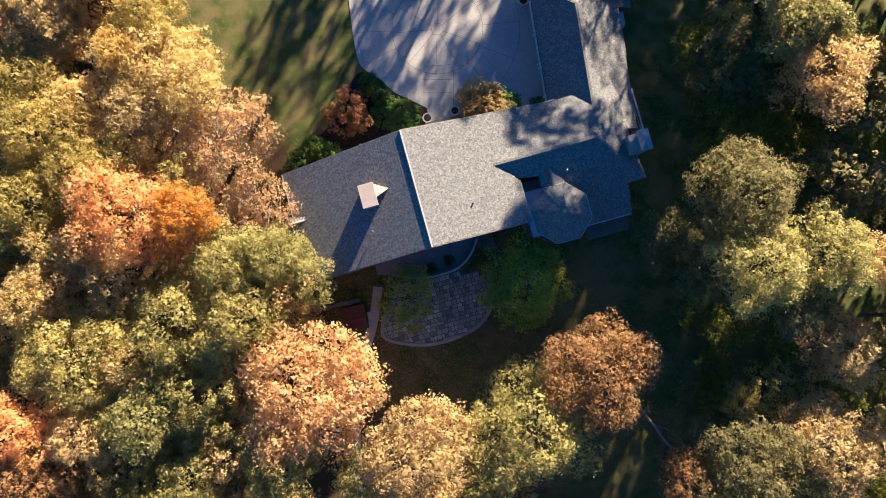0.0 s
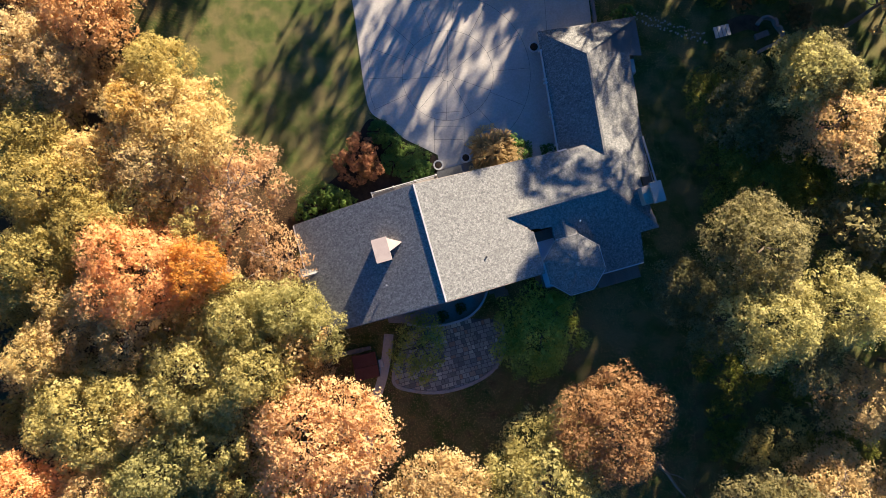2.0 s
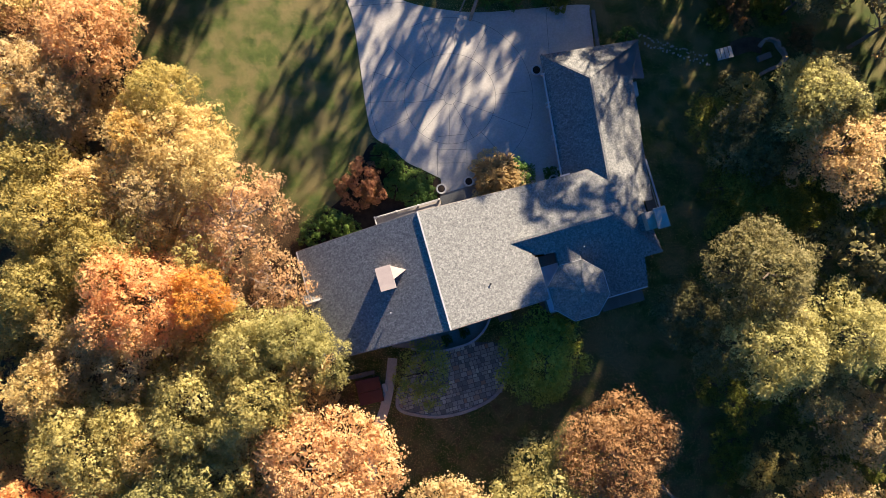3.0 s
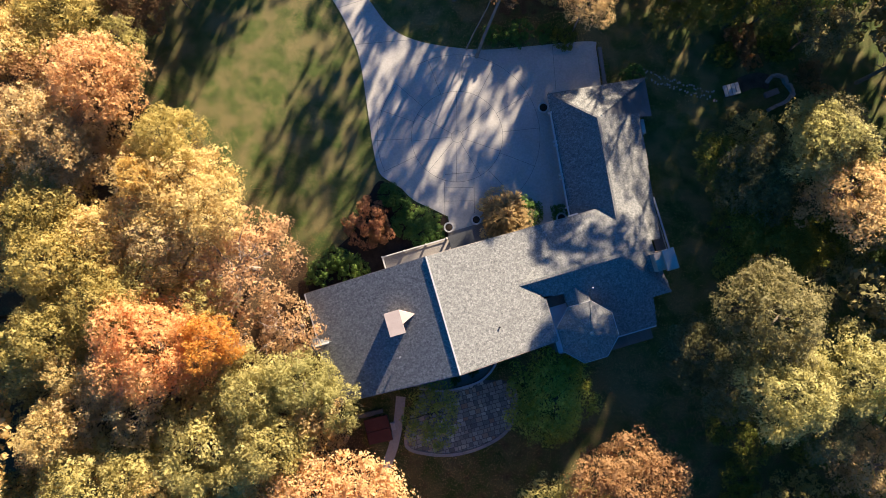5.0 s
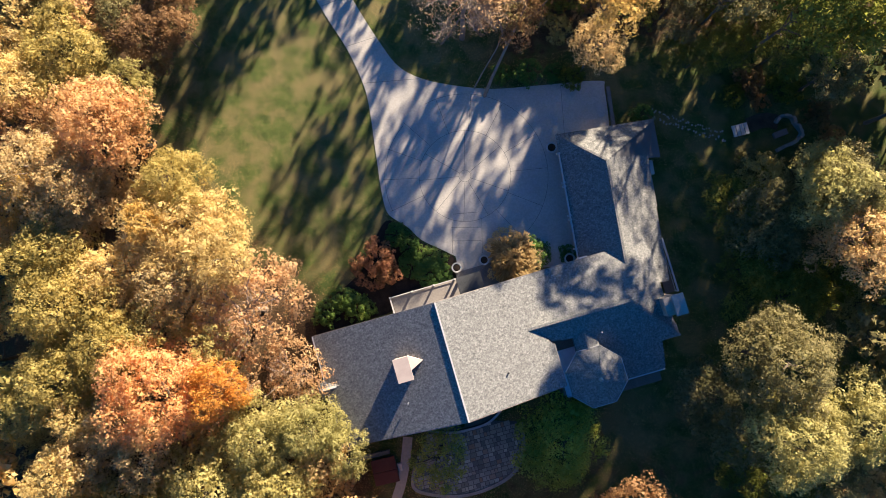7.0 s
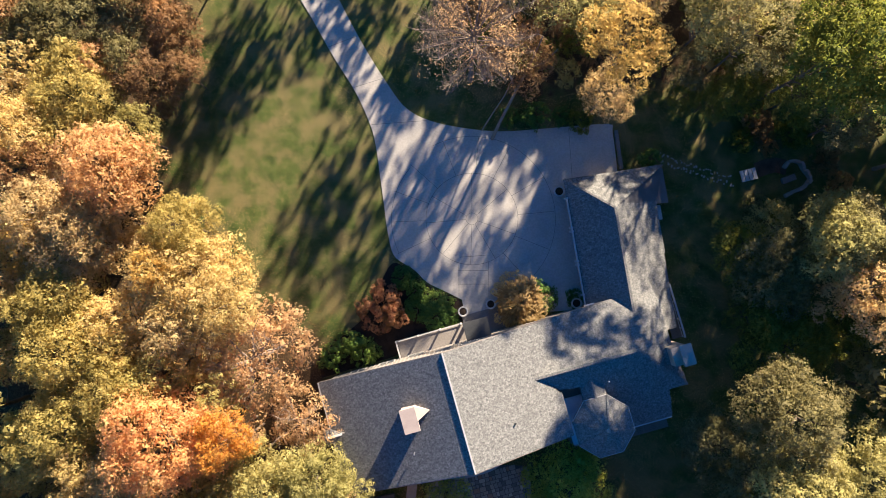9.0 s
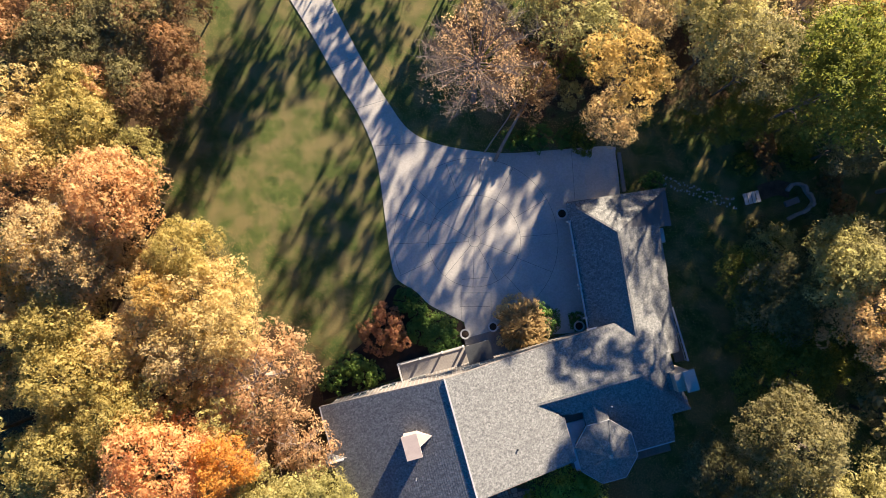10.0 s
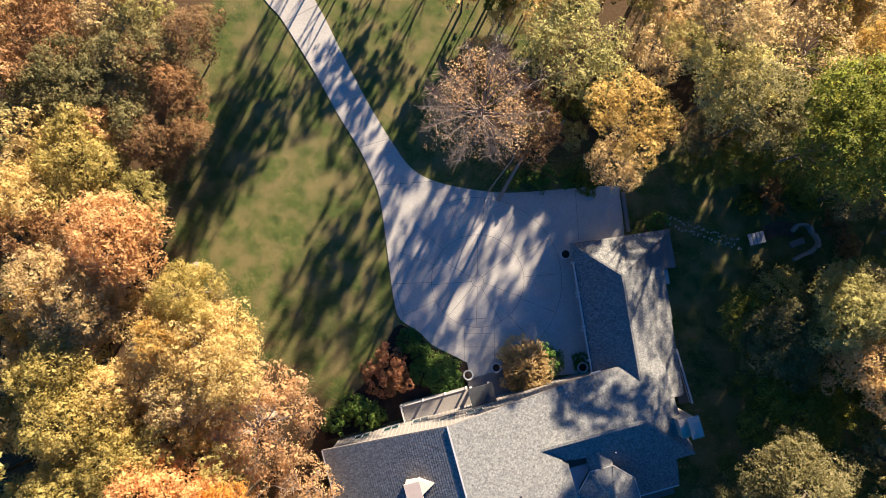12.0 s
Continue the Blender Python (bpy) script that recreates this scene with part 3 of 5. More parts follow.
part("front_door", boxes((3.5, 4.5, 10.6, 10.68, 0.25, 2.35)), BARK, porch)

# garage wing
garage = thing("garage", GARAGE, "three-bay garage wing with a hipped grey shingle roof", "garage")
GS = 0.7


def zg_w(x, y):
    return 2.45 + GS * (x - 0.2)


def zg_e(x, y):
    return 5.15 - 0.55 * (x - 4.06)


def zg_n(x, y):
    return 2.45 + 0.7 * (11.85 - y)


shingled([(0.2, -3.6), (4.06, -3.6), (4.06, 8.0), (0.2, 11.85)], zg_w, (-1, 0), "west_slope", garage)
shingled([(4.06, -4.6), (8.6, -4.6), (8.75, 1.0), (8.9, 7.9), (10.3, 7.9), (10.3, 11.75), (4.06, 8.0)], lambda x, y: max(zg_e(x, y), 2.0), (1, 0), "east_slope", garage)
shingled([(0.2, 11.85), (4.06, 8.0), (10.3, 11.75)], lambda x, y: max(zg_n(x, y), 2.45 - 0.045 * x), (0, 1), "north_slope", garage)
trim_line("ridge_cap", [(4.06, -3.0, 5.16), (4.06, 8.0, 5.16)], 0.04, SHINGLE, garage, 0.12)
trim_line("hip_cap", [(4.06, 8.0, 5.16), (0.2, 11.85, 2.5)], 0.04, SHINGLE, garage, 0.1)
trim_line("gutter", [(0.1, -1.4, 2.52), (0.1, 9.8, 2.52)], 0.09, TRIM, garage, 0.07, "white gutter")
for y in (9.9, 6.9, 6.5, 3.5, 3.1, 0.1):
    part("bracket", boxes((-0.12, 0.34, y - 0.09, y + 0.09, 2.05, 2.5)), TRIM, garage)
part("wall_north", boxes((0.6, 9.9, 11.1, 11.35, -0.3, 2.0)), SIDING, garage)
part("wall_east", boxes((8.35, 8.6, -3, 8.2, -0.3, 2.25), (9.65, 9.9, 8.2, 11.1, -0.3, 1.95), (8.35, 9.9, 8.2, 8.45, -0.3, 1.95)), SIDING, garage)
part("wall_west", boxes((0.6, 0.85, -1.2, 0.5, -0.3, 2.5), (0.6, 0.85, 3.1, 3.6, -0.3, 2.5), (0.6, 0.85, 6.2, 6.7, -0.3, 2.5), (0.6, 0.85, 9.3, 11.1, -0.3, 2.5), (0.6, 0.85, 0.5, 9.3, 2.25, 2.5)), SIDING, garage)
for y in (0.5, 3.6, 6.7):
    door = part("garage_door", boxes(*[(0.68, 0.74, y, y + 2.6, 0.07 + 0.54 * k, 0.59 + 0.54 * k) for k in range(4)], bevel=0.015), TRIM, garage)
    part("handle", boxes((0.64, 0.68, y + 1.2, y + 1.4, 0.7, 0.74)), IRON, door)
part("meter_box", boxes((9.05, 9.6, 6.3, 7.8, -0.2, 1.5), bevel=0.04), TRIM, garage, "pale utility enclosure")

# ---- trees ----
def crown_mesh(name, seed, clumps, per, leaf, gap=0.0, flat=1.0, lobes=10, lump=(0.33, 0.95), broad=14):
    """A crown about 5.2 m in radius: uneven lobes, each set with lumps of leaf sprays, thick on the outside, with holes between them."""
    rng = np.random.default_rng(seed)
    big = [(np.array([0.0, 0.0, 1.2 * flat]), 3.0)]
    for i in range(lobes):
        az = i * 2.399963 + rng.normal(0, 0.25)
        out = rng.uniform(2.0, 3.3)
        big.append((np.array([out * math.cos(az), out * math.sin(az), flat * rng.uniform(-2.2, 1.5)]), rng.uniform(1.5, 2.3)))
    total = sum(r * r for _, r in big)
    centres, sizes = [], []
    for at, r in big:
        k = max(int(clumps * r * r / total), 3)
        for i in range(k):
            zf = 1 - 1.25 * (i + 0.5) / k
            az = i * 2.399963 + rng.normal(0, 0.3)
            rr = math.sqrt(max(1 - zf * zf, 0.02))
            c = at + r * rng.uniform(0.62, 1.1) * np.array([rr * math.cos(az), rr * math.sin(az), zf * 0.9 * flat])
            if rng.random() < gap or any(np.linalg.norm(c - o) < q * 0.62 for o, q in big):
                continue
            centres.append(c)
            sizes.append(rng.uniform(*lump))
    verts, faces, facing = [], [], []
    for c, s in zip(centres, sizes):
        k = int(per * (0.3 + s * s))
        v = rng.normal(0, 1, (k, 3))
        v[:, 2] = np.abs(v[:, 2]) * 0.9 - 0.35
        v /= np.linalg.norm(v, axis=1)[:, None]
        inner = np.arange(k)[:, None] < broad  # a few broad sprays inside each lump
        where = np.array(c) + v * np.where(inner, s * 0.62, s * (0.7 + 0.4 * rng.random((k, 1)))) * np.array([1, 1, 0.85])
        normal = v * 0.9 + rng.normal(0, 0.5, (k, 3)) + np.array([0, 0, 0.1])
        normal *= np.where((normal * v).sum(1) < 0, -1, 1)[:, None] / np.linalg.norm(normal, axis=1)[:, None]
        a = np.cross(normal, rng.normal(0, 1, (k, 3)))
        a /= np.linalg.norm(a, axis=1)[:, None]
        b = np.cross(normal, a)
        w = np.where(inner, 0.21 * s, leaf * rng.uniform(0.6, 1.4, (k, 1)))
        h = w * rng.uniform(0.9, 1.7, (k, 1))
        start = len(verts)
        soft = normal * 0.55 + v * 0.6 + np.array([0, 0, 0.05])
        facing.append(np.repeat(soft / np.linalg.norm(soft, axis=1)[:, None], 3, axis=0))
        verts.extend(map(tuple, np.stack([where - a * w - b * h * 0.4, where + a * w - b * h * 0.4, where + b * h], 1).reshape(-1, 3)))
        faces.extend((start + 3 * i, start + 3 * i + 1, start + 3 * i + 2) for i in range(k))
    data = mesh(name, verts, faces, LEAVES["olive"])
    data.shade_smooth()
    data.normals_split_custom_set_from_vertices(np.concatenate(facing))
    return data


def limb(bm, points, r0, r1, seg=7):
    rings = []
    for i, p in enumerate(points):
        a, b = Vector(points[max(i - 1, 0)]), Vector(points[min(i + 1, len(points) - 1)])
        way = (b - a).normalized()
        s = way.cross(Vector((0.31, 0.9, 0.1))).normalized()
        t = way.cross(s)
        r = r0 + (r1 - r0) * i / (len(points) - 1)
        rings.append([bm.verts.new(Vector(p) + (s * math.cos(6.28319 * k / seg) + t * math.sin(6.28319 * k / seg)) * r) for k in range(seg)])
    for a, b in zip(rings, rings[1:]):
        for k in range(seg):
            bm.faces.new((a[k], a[(k + 1) % seg], b[(k + 1) % seg], b[k]))
    bm.faces.new(rings[-1])


def trunk_mesh(name, seed, mat, height=10.5, limbs=9, twigs=0, spread=3.6, fine=1.0):
    """A tapered trunk with limbs that reach into the crown; the base at zero."""
    rng = random.Random(seed)
    bm = bmesh.new()
    lean = [(rng.uniform(-0.4, 0.4) * i / 5, rng.uniform(-0.4, 0.4) * i / 5, height * i / 5 - 0.4) for i in range(6)]
    limb(bm, lean, 0.3, 0.09, 9)
    for i in range(limbs):
        h = rng.uniform(0.42, 0.92)
        az = i * 2.4 + rng.uniform(-0.3, 0.3)
        base = Vector(lean[int(h * 5)]).lerp(Vector(lean[min(int(h * 5) + 1, 5)]), h * 5 % 1)
        reach = spread * rng.uniform(0.6, 1.05)
        way = Vector((math.cos(az), math.sin(az), 0))
        pts = [base + way * reach * s + Vector((rng.uniform(-0.25, 0.25), rng.uniform(-0.25, 0.25), reach * (0.75 * s - 0.12 * s * s))) for s in (0, 0.3, 0.65, 1)]
        pts[0] = base
        limb(bm, pts, 0.12 * fine, 0.025 * fine, 5)
        for _ in range(twigs):
            s = rng.uniform(0.25, 1)
            start = pts[1].lerp(pts[3], s)
            turn = Vector((rng.uniform(-1, 1), rng.uniform(-1, 1), rng.uniform(0.1, 1))).normalized() * rng.uniform(0.6, 1.9) * (0.4 + 0.6 * fine)
            limb(bm, [start, start + turn * 0.5 + Vector((rng.uniform(-0.15, 0.15), rng.uniform(-0.15, 0.15), 0.1)), start + turn + Vector((0, 0, rng.uniform(0, 0.4)))], 0.022 * fine, 0.008 * fine, 3)
    d = bpy.data.meshes.new(name)
    bm.to_mesh(d)
    bm.free()
    d.materials.append(mat)
    return d


CROWNS = [crown_mesh("crown", s, 380, 84, 0.074, 0.05, lump=(0.42, 0.98)) for s in (1, 2, 3, 4, 5)]
AIRY = [crown_mesh("crown", s, 400, 84, 0.068, 0.06, lump=(0.36, 0.95)) for s in (11, 12, 13)]
BROAD = [crown_mesh("crown", s, 520, 96, 0.062, 0.05, lump=(0.36, 0.88)) for s in (14, 15, 16)]
SLIM = [crown_mesh("crown", s, 260, 60, 0.1, 0.03) for s in (17, 18, 19)]
LIGHT = [crown_mesh("crown", s, 120, 50, 0.26, 0.08) for s in (61, 62)]
LACY = [crown_mesh("crown", s, 190, 46, 0.2, 0.62, lobes=9, lump=(0.3, 0.66)) for s in (63, 64, 65)]
THIN = [crown_mesh("crown", s, 380, 44, 0.06, 0.5, broad=0) for s in (21,)]
SPARSE = [crown_mesh("crown", s, 290, 96, 0.07, 0.42, lump=(0.42, 0.95)) for s in (71, 72, 73)]
TWIGGED = crown_mesh("crown", 75, 420, 80, 0.066, 0.3, lump=(0.36, 0.9))
AIRIEST = crown_mesh("crown", 74, 460, 90, 0.062, 0.6, lump=(0.26, 0.6), broad=6)
SMALL = [crown_mesh("crown", s, 170, 60, 0.12, 0.05) for s in (51, 52, 53)]
TRUNKS = [trunk_mesh("trunk", s, BARK) for s in (5, 6, 7)]
TWIGGY = [trunk_mesh("trunk", s, PALE_BARK, 11.5, 14, 9, 4.0) for s in (8, 9)]
BARE_TRUNK = trunk_mesh("trunk", 10, PALE_BARK, 11.5, 44, 70, 5.0, 0.6)
WORDS = {"orange": "tall tree in bright orange autumn leaf", "amber": "slim tree in deep amber autumn leaf", "pink": "thinning tree with pinkish tan leaves and bare twigs",
         "peach": "spreading tree in peach and gold autumn leaf", "yellow": "airy tree in yellow autumn leaf", "gold": "tall tree in golden autumn leaf", "olive": "oak with olive green leaves turning brown",
         "green": "leafy tree still mostly green", "rust": "round tree in rusty brown leaf", "tan": "tree with dry tan leaves", "lemon": "oak with yellow-green autumn leaves", "brown": "tree with dull brown autumn leaf", "bare": "almost bare tree with pale twigs and a leaning trunk"}


def tree(kind, x, y, radius, top, index):
    """A tree whose crown is that wide and ends at that height above the yard."""
    if x < -27 and y > 34:
        kind = {"gold": "olive", "yellow": "olive", "green": "olive", "tan": "brown", "pink": "brown", "peach": "brown"}.get(kind, kind)
    z0 = ground_height(x, y)
    rng = random.Random(index * 17 + 3)
    root = thing("tree", pose(x, y, z0, 0, 0, rng.uniform(0, 360)), WORDS[kind], "tree", "trees round the house")
    tall = top - z0
    half = min(max(radius * 0.95, tall * (0.34 if x < -10 or index >= 200 else 0.28 if kind == "green" else 0.2)), tall * 0.42)
    airy = kind in ("pink", "yellow", "tan", "gold")
    thinning = index < 200 and index != 58 and y > 35 and -21 < x < 30 or index == 20
    if thinning and kind != "bare" and index != 59:
        half *= 0.62
    if index < 200:
        radius *= 1.06
    crown_data = THIN[0] if kind == "bare" else AIRIEST if index == 57 else TWIGGED if kind == "pink" and index < 200 else rng.choice(SPARSE if thinning else LACY if index >= 200 and y > 52 and x < 20 and (top > 10 or x < -3) else LIGHT if index >= 200 else BROAD if radius > 5.2 else SLIM if radius < 3.5 else AIRY if airy else CROWNS)
    crown = part("crown", crown_data, None, root)
    crown.matrix_basis = pose(0, 0, tall - half * 0.98, 0, 0, 0) @ Matrix.Diagonal((radius / 5.2, radius / 5.2, half / 4.6, 1))
    crown.material_slots[0].link = "OBJECT"
    crown.material_slots[0].material = LEAVES["pink" if kind == "bare" else "moss" if kind == "olive" and (x > 19 or x < -27 and y > 39) else "olive" if kind == "lemon" and x > 19 else "lime" if kind == "green" and y < 4 else kind]
    trunk = part("trunk", BARE_TRUNK if kind == "bare" else rng.choice(TWIGGY if kind in ("pink", "tan") else TRUNKS), None, root)
    stout = 0.6 if y > 35 and kind != "bare" else 1.0
    trunk.matrix_basis = Matrix.Diagonal((stout * radius / 5.6, stout * radius / 5.6, (tall - half * (0.25 if kind == "pink" else 0.6)) / 10.8, 1))
    return root


def young_tree(kind, x, y, radius, top, index):
    z0 = ground_height(x, y)
    rng = random.Random(index * 31 + 5)
    root = thing("young_tree", pose(x, y, z0, 0, 0, rng.uniform(0, 360)), WORDS_YOUNG[kind], "tree", "undergrowth of the woods")
    crown = part("crown", rng.choice(SMALL), None, root)
    crown.matrix_basis = pose(0, 0, top * 0.58) @ Matrix.Diagonal((radius / 5.0, radius / 5.0, top * 0.42 / 4.4, 1))
    crown.material_slots[0].link = "OBJECT"
    crown.material_slots[0].material = LEAVES[kind]
    part("trunk", rng.choice(TRUNKS), None, root).matrix_basis = Matrix.Diagonal((0.4, 0.4, top * 0.075, 1))
    return root


WORDS_YOUNG = {"olive": "young tree with olive leaves in the woods", "yellow": "young tree with yellow leaves in the woods", "tan": "young tree with dry tan leaves", "rust": "young tree with rusty leaves",
               "pink": "thin young tree with pinkish leaves", "green": "young green tree in the shade"}
LAWN_EDGE = [(-29, 70), (-31, 56), (-32, 50), (-33.5, 44), (-35.5, 38.3), (-37, 35), (-35, 31), (-33, 27.6), (-30, 26), (-26.5, 22), (-24, 17.7), (-18, 13), (-16, 5), (-13, -3), (-9, -24), (16, -26),
             (21, -12), (21, 4), (22, 20), (24, 38), (14, 40), (-1, 40), (-5, 46), (-3, 60), (-10, 75)]

TREES = [
    ("orange", -29.4, 5.3, 5.4, 13.9),
    ("amber", -24.3, 5.6, 2.6, 14.5),
    ("pink", -22.8, 12.3, 5.9, 9.5),
    ("pink", -18.3, 6.4, 3.8, 8.5),
    ("yellow", -28.2, 19.8, 5.2, 11.6),
    ("yellow", -25.2, 17.4, 3.9, 12.0),
    ("lemon", -39.1, 13.3, 4.9, 13.2),
    ("lemon", -39.0, 6.6, 4.2, 13.0),
    ("olive", -21.3, 0.9, 3.9, 12.0),
    ("olive", -16.6, 1.7, 3.4, 11.5),
    ("olive", -13.3, -0.4, 2.5, 10.5),
    ("olive", -25.8, -4.3, 6.0, 12.5),
    ("olive", -19.4, -3.8, 4.4, 12.0),
    ("olive", -34.6, -7.7, 5.4, 13.0),
    ("yellow", -39.0, -2.4, 3.6, 13.0),
    ("peach", -13.8, -10.5, 7.4, 12.0),
    ("tan", -3.5, -17.2, 6.4, 10.0),
    ("olive", 7.8, -14.5, 6.3, 10.0),
    ("rust", 13.4, -9.4, 5.8, 10.5),
    ("green", 6.8, -1.1, 4.7, 6.6),
    ("green", -4.7, -2.2, 3.5, 5.0),
    ("olive", 26.3, 7.5, 5.0, 14.0),
    ("lemon", 26.5, 0.4, 4.6, 14.5),
    ("lemon", 32.8, 1.9, 4.4, 13.0),
    ("olive", 21.5, 3.2, 3.6, 7.0),
    ("tan", 36.7, -7.0, 4.0, 9.0),
    ("tan", 38.2, 0.9, 2.6, 12.0),
    ("olive", 27.3, -17.8, 5.8, 10.0),
    ("tan", 35.0, -16.2, 5.3, 10.0),
    ("rust", 22.0, -19.3, 3.3, 8.0),
    ("tan", -34.1, -14.7, 3.6, 12.0),
    ("orange", -39.9, -13.9, 3.8, 13.9),
    ("olive", -28.9, -13.1, 4.9, 12.0),
    ("olive", -17.2, -17.4, 4.3, 10.0),
    ("olive", -24.9, -18.8, 4.0, 9.0),
    ("rust", -38.8, -19.3, 4.7, 12.0),
    ("tan", -39.3, 22.8, 4.9, 12.0),
    ("lemon", -42.2, 17.0, 2.6, 12.5),
    ("tan", -34.0, 2.5, 3.6, 12.0),
    ("tan", -29.4, 15.2, 3.1, 12.0),
    ("orange", -35.0, 29.6, 4.8, 13.9),
    ("tan", -41.2, 26.0, 4.6, 13.2),
    ("lemon", -40.3, 37.0, 5.4, 10.5),
    ("yellow", -45.2, 33.6, 3.9, 13.0),
    ("lemon", -29.6, 24.8, 3.4, 11.0),
    ("lemon", -40.3, 17.8, 4.0, 12.0),
    ("olive", -35.9, 47.7, 5.4, 9.0),
    ("rust", -45.3, 50.0, 5.4, 9.0),
    ("pink", -29.8, 49.9, 3.2, 9.0),
    ("brown", -32.8, 39.0, 3.6, 9.0),
    ("olive", -43.5, 44.4, 4.6, 9.0),
    ("bare", -2.0, 40.7, 5.5, 17.0),
    ("olive", 6.4, 46.6, 5.3, 14.0),
    ("tan", 13.9, 46.9, 3.4, 11.8),
    ("gold", 10.8, 39.4, 4.2, 16.8),
    ("tan", 10.4, 37.0, 2.9, 10.0),
    ("olive", 18.9, 42.5, 4.5, 16.5),
    ("tan", 26.4, 46.0, 5.3, 15.0),
    ("green", 26.2, 37.1, 5.7, 24.0),
    ("olive", 21.6, 40.2, 4.2, 18.6),
    ("tan", 18.3, 48.2, 3.8, 19.0),
    ("gold", 33.2, 45.1, 3.5, 15.0),
    ("lemon", 31.1, 23.3, 4.6, 12.5),
    ("tan", 33.8, 18.7, 4.4, 12.5),
    ("olive", 27.2, 19.5, 4.3, 9.0),
    ("green", 28.6, 13.0, 4.9, 7.5),
    ("olive", 27.5, 21.4, 3.3, 9.5),
    ("lemon", -35.1, 9.2, 3.8, 12.5),
    ("olive", -41.5, 3.6, 3.1, 12.0),
    ("yellow", -37.7, 3.1, 3.1, 12.0),
    ("tan", -31.5, -0.6, 3.1, 12.0),
    ("pink", -23.6, 4.8, 2.4, 9.0),
    ("yellow", -30.1, -7.9, 3.1, 12.0),
    ("olive", -23.4, -11.1, 3.2, 11.0),
    ("olive", -8.9, -19.4, 3.3, 8.0),
    ("olive", 2.9, -19.4, 3.3, 8.0),
    ("olive", 32.7, -19.0, 3.8, 9.0),
    ("olive", 23.7, 0.4, 3.2, 9.0),
    ("olive", 30.8, -3.7, 2.6, 11.0),
    ("green", 24.8, 22.2, 3.3, 6.0),
    ("olive", 32.6, 23.3, 3.6, 12.0),
    ("rust", -43.4, 30.0, 3.1, 12.0),
    ("tan", -30.8, 43.8, 3.2, 9.0),
    ("tan", -37.3, 22.7, 2.9, 12.0),
    ("rust", -34.4, 30.0, 2.3, 12.0),
    ("olive", 16.5, 47.4, 2.6, 12.0),
    ("olive", 23.3, 47.9, 3.1, 12.0),
    ("tan", 34.4, 49.2, 3.1, 13.0),
    ("green", 24.6, 37.4, 2.5, 7.0),
    ("yellow", 4.2, 50.7, 3.0, 9.0),
    ("tan", 16.0, 50.6, 2.9, 12.0),
    ("tan", 25.5, 50.6, 3.6, 12.0),
    ("gold", 30.7, 51.1, 3.6, 12.0),
    ("olive", 19.7, 40.3, 2.8, 6.0),
    ("green", 22.9, 37.4, 2.5, 7.0),
    ("green", 18.7, 37.6, 2.0, 5.0),
    ("green", 21.5, 37.1, 2.2, 5.0),
    ("green", 28.8, 37.1, 3.2, 9.0),
    ("olive", 32.6, 34.3, 3.2, 10.0),
    ("green", 24.2, 39.4, 2.5, 6.5),
    ("yellow", -34.8, 16.3, 3.1, 12.0),
    ("tan", -36.6, -0.6, 3.1, 12.0),
    ("olive", -39.3, 44.2, 3.2, 9.0),
    ("green", -35.1, 40.8, 3.2, 9.0),
    ("rust", -31.6, 44.7, 2.7, 9.0),
    ("tan", -29.9, 40.0, 2.3, 9.0),
    ("lemon", -34.0, 33.6, 2.6, 10.5),
    ("olive", -37.8, 37.3, 2.7, 9.0),
    ("olive", -43.2, 46.5, 3.4, 9.0),
    ("tan", -35.0, 47.0, 3.2, 9.0),
    ("green", 27.1, 38.9, 2.5, 6.0),
    ("tan", -37.9, 24.8, 3.6, 13.0),
    ("gold", -42.9, 23.3, 3.1, 12.0),
    ("gold", -31.2, 20.6, 2.1, 12.6),
]
for i, row in enumerate(TREES):
    tree(*row, i)
# a tree that leans out over the court on two pale stems
leaning = thing("leaning_tree", Matrix(), "leaning tree with two pale stems and thin brown leaf", "tree")
bm = bmesh.new()
limb(bm, [(0.2, 34.3, -0.3), (0.9, 35.6, 2.4), (2.2, 37.8, 5.6), (3.6, 40.2, 8.6), (4.2, 41.4, 10.5)], 0.2, 0.06, 9)
limb(bm, [(2.2, 37.8, 5.6), (1.2, 39.5, 8), (0.6, 41, 10)], 0.12, 0.03, 6)
limb(bm, [(3.0, 39.2, 7.4), (4.6, 39.6, 9), (5.6, 40.4, 10)], 0.1, 0.03, 6)
part("trunk", bm, PALE_BARK, leaning)
bm = bmesh.new()
limb(bm, [(-0.9, 35.2, -0.3), (-0.1, 36.1, 2.3), (1.2, 37.6, 5.2), (2.2, 39.4, 8.2)], 0.1, 0.03, 8)
part("second_stem", bm, PALE_BARK, leaning)
top = part("crown", SPARSE[1], None, leaning)
top.matrix_basis = pose(2.6, 39.9, 8.4) @ Matrix.Diagonal((0.72, 0.72, 0.62, 1))
top.material_slots[0].link = "OBJECT"
top.material_slots[0].material = LEAVES["brown"]

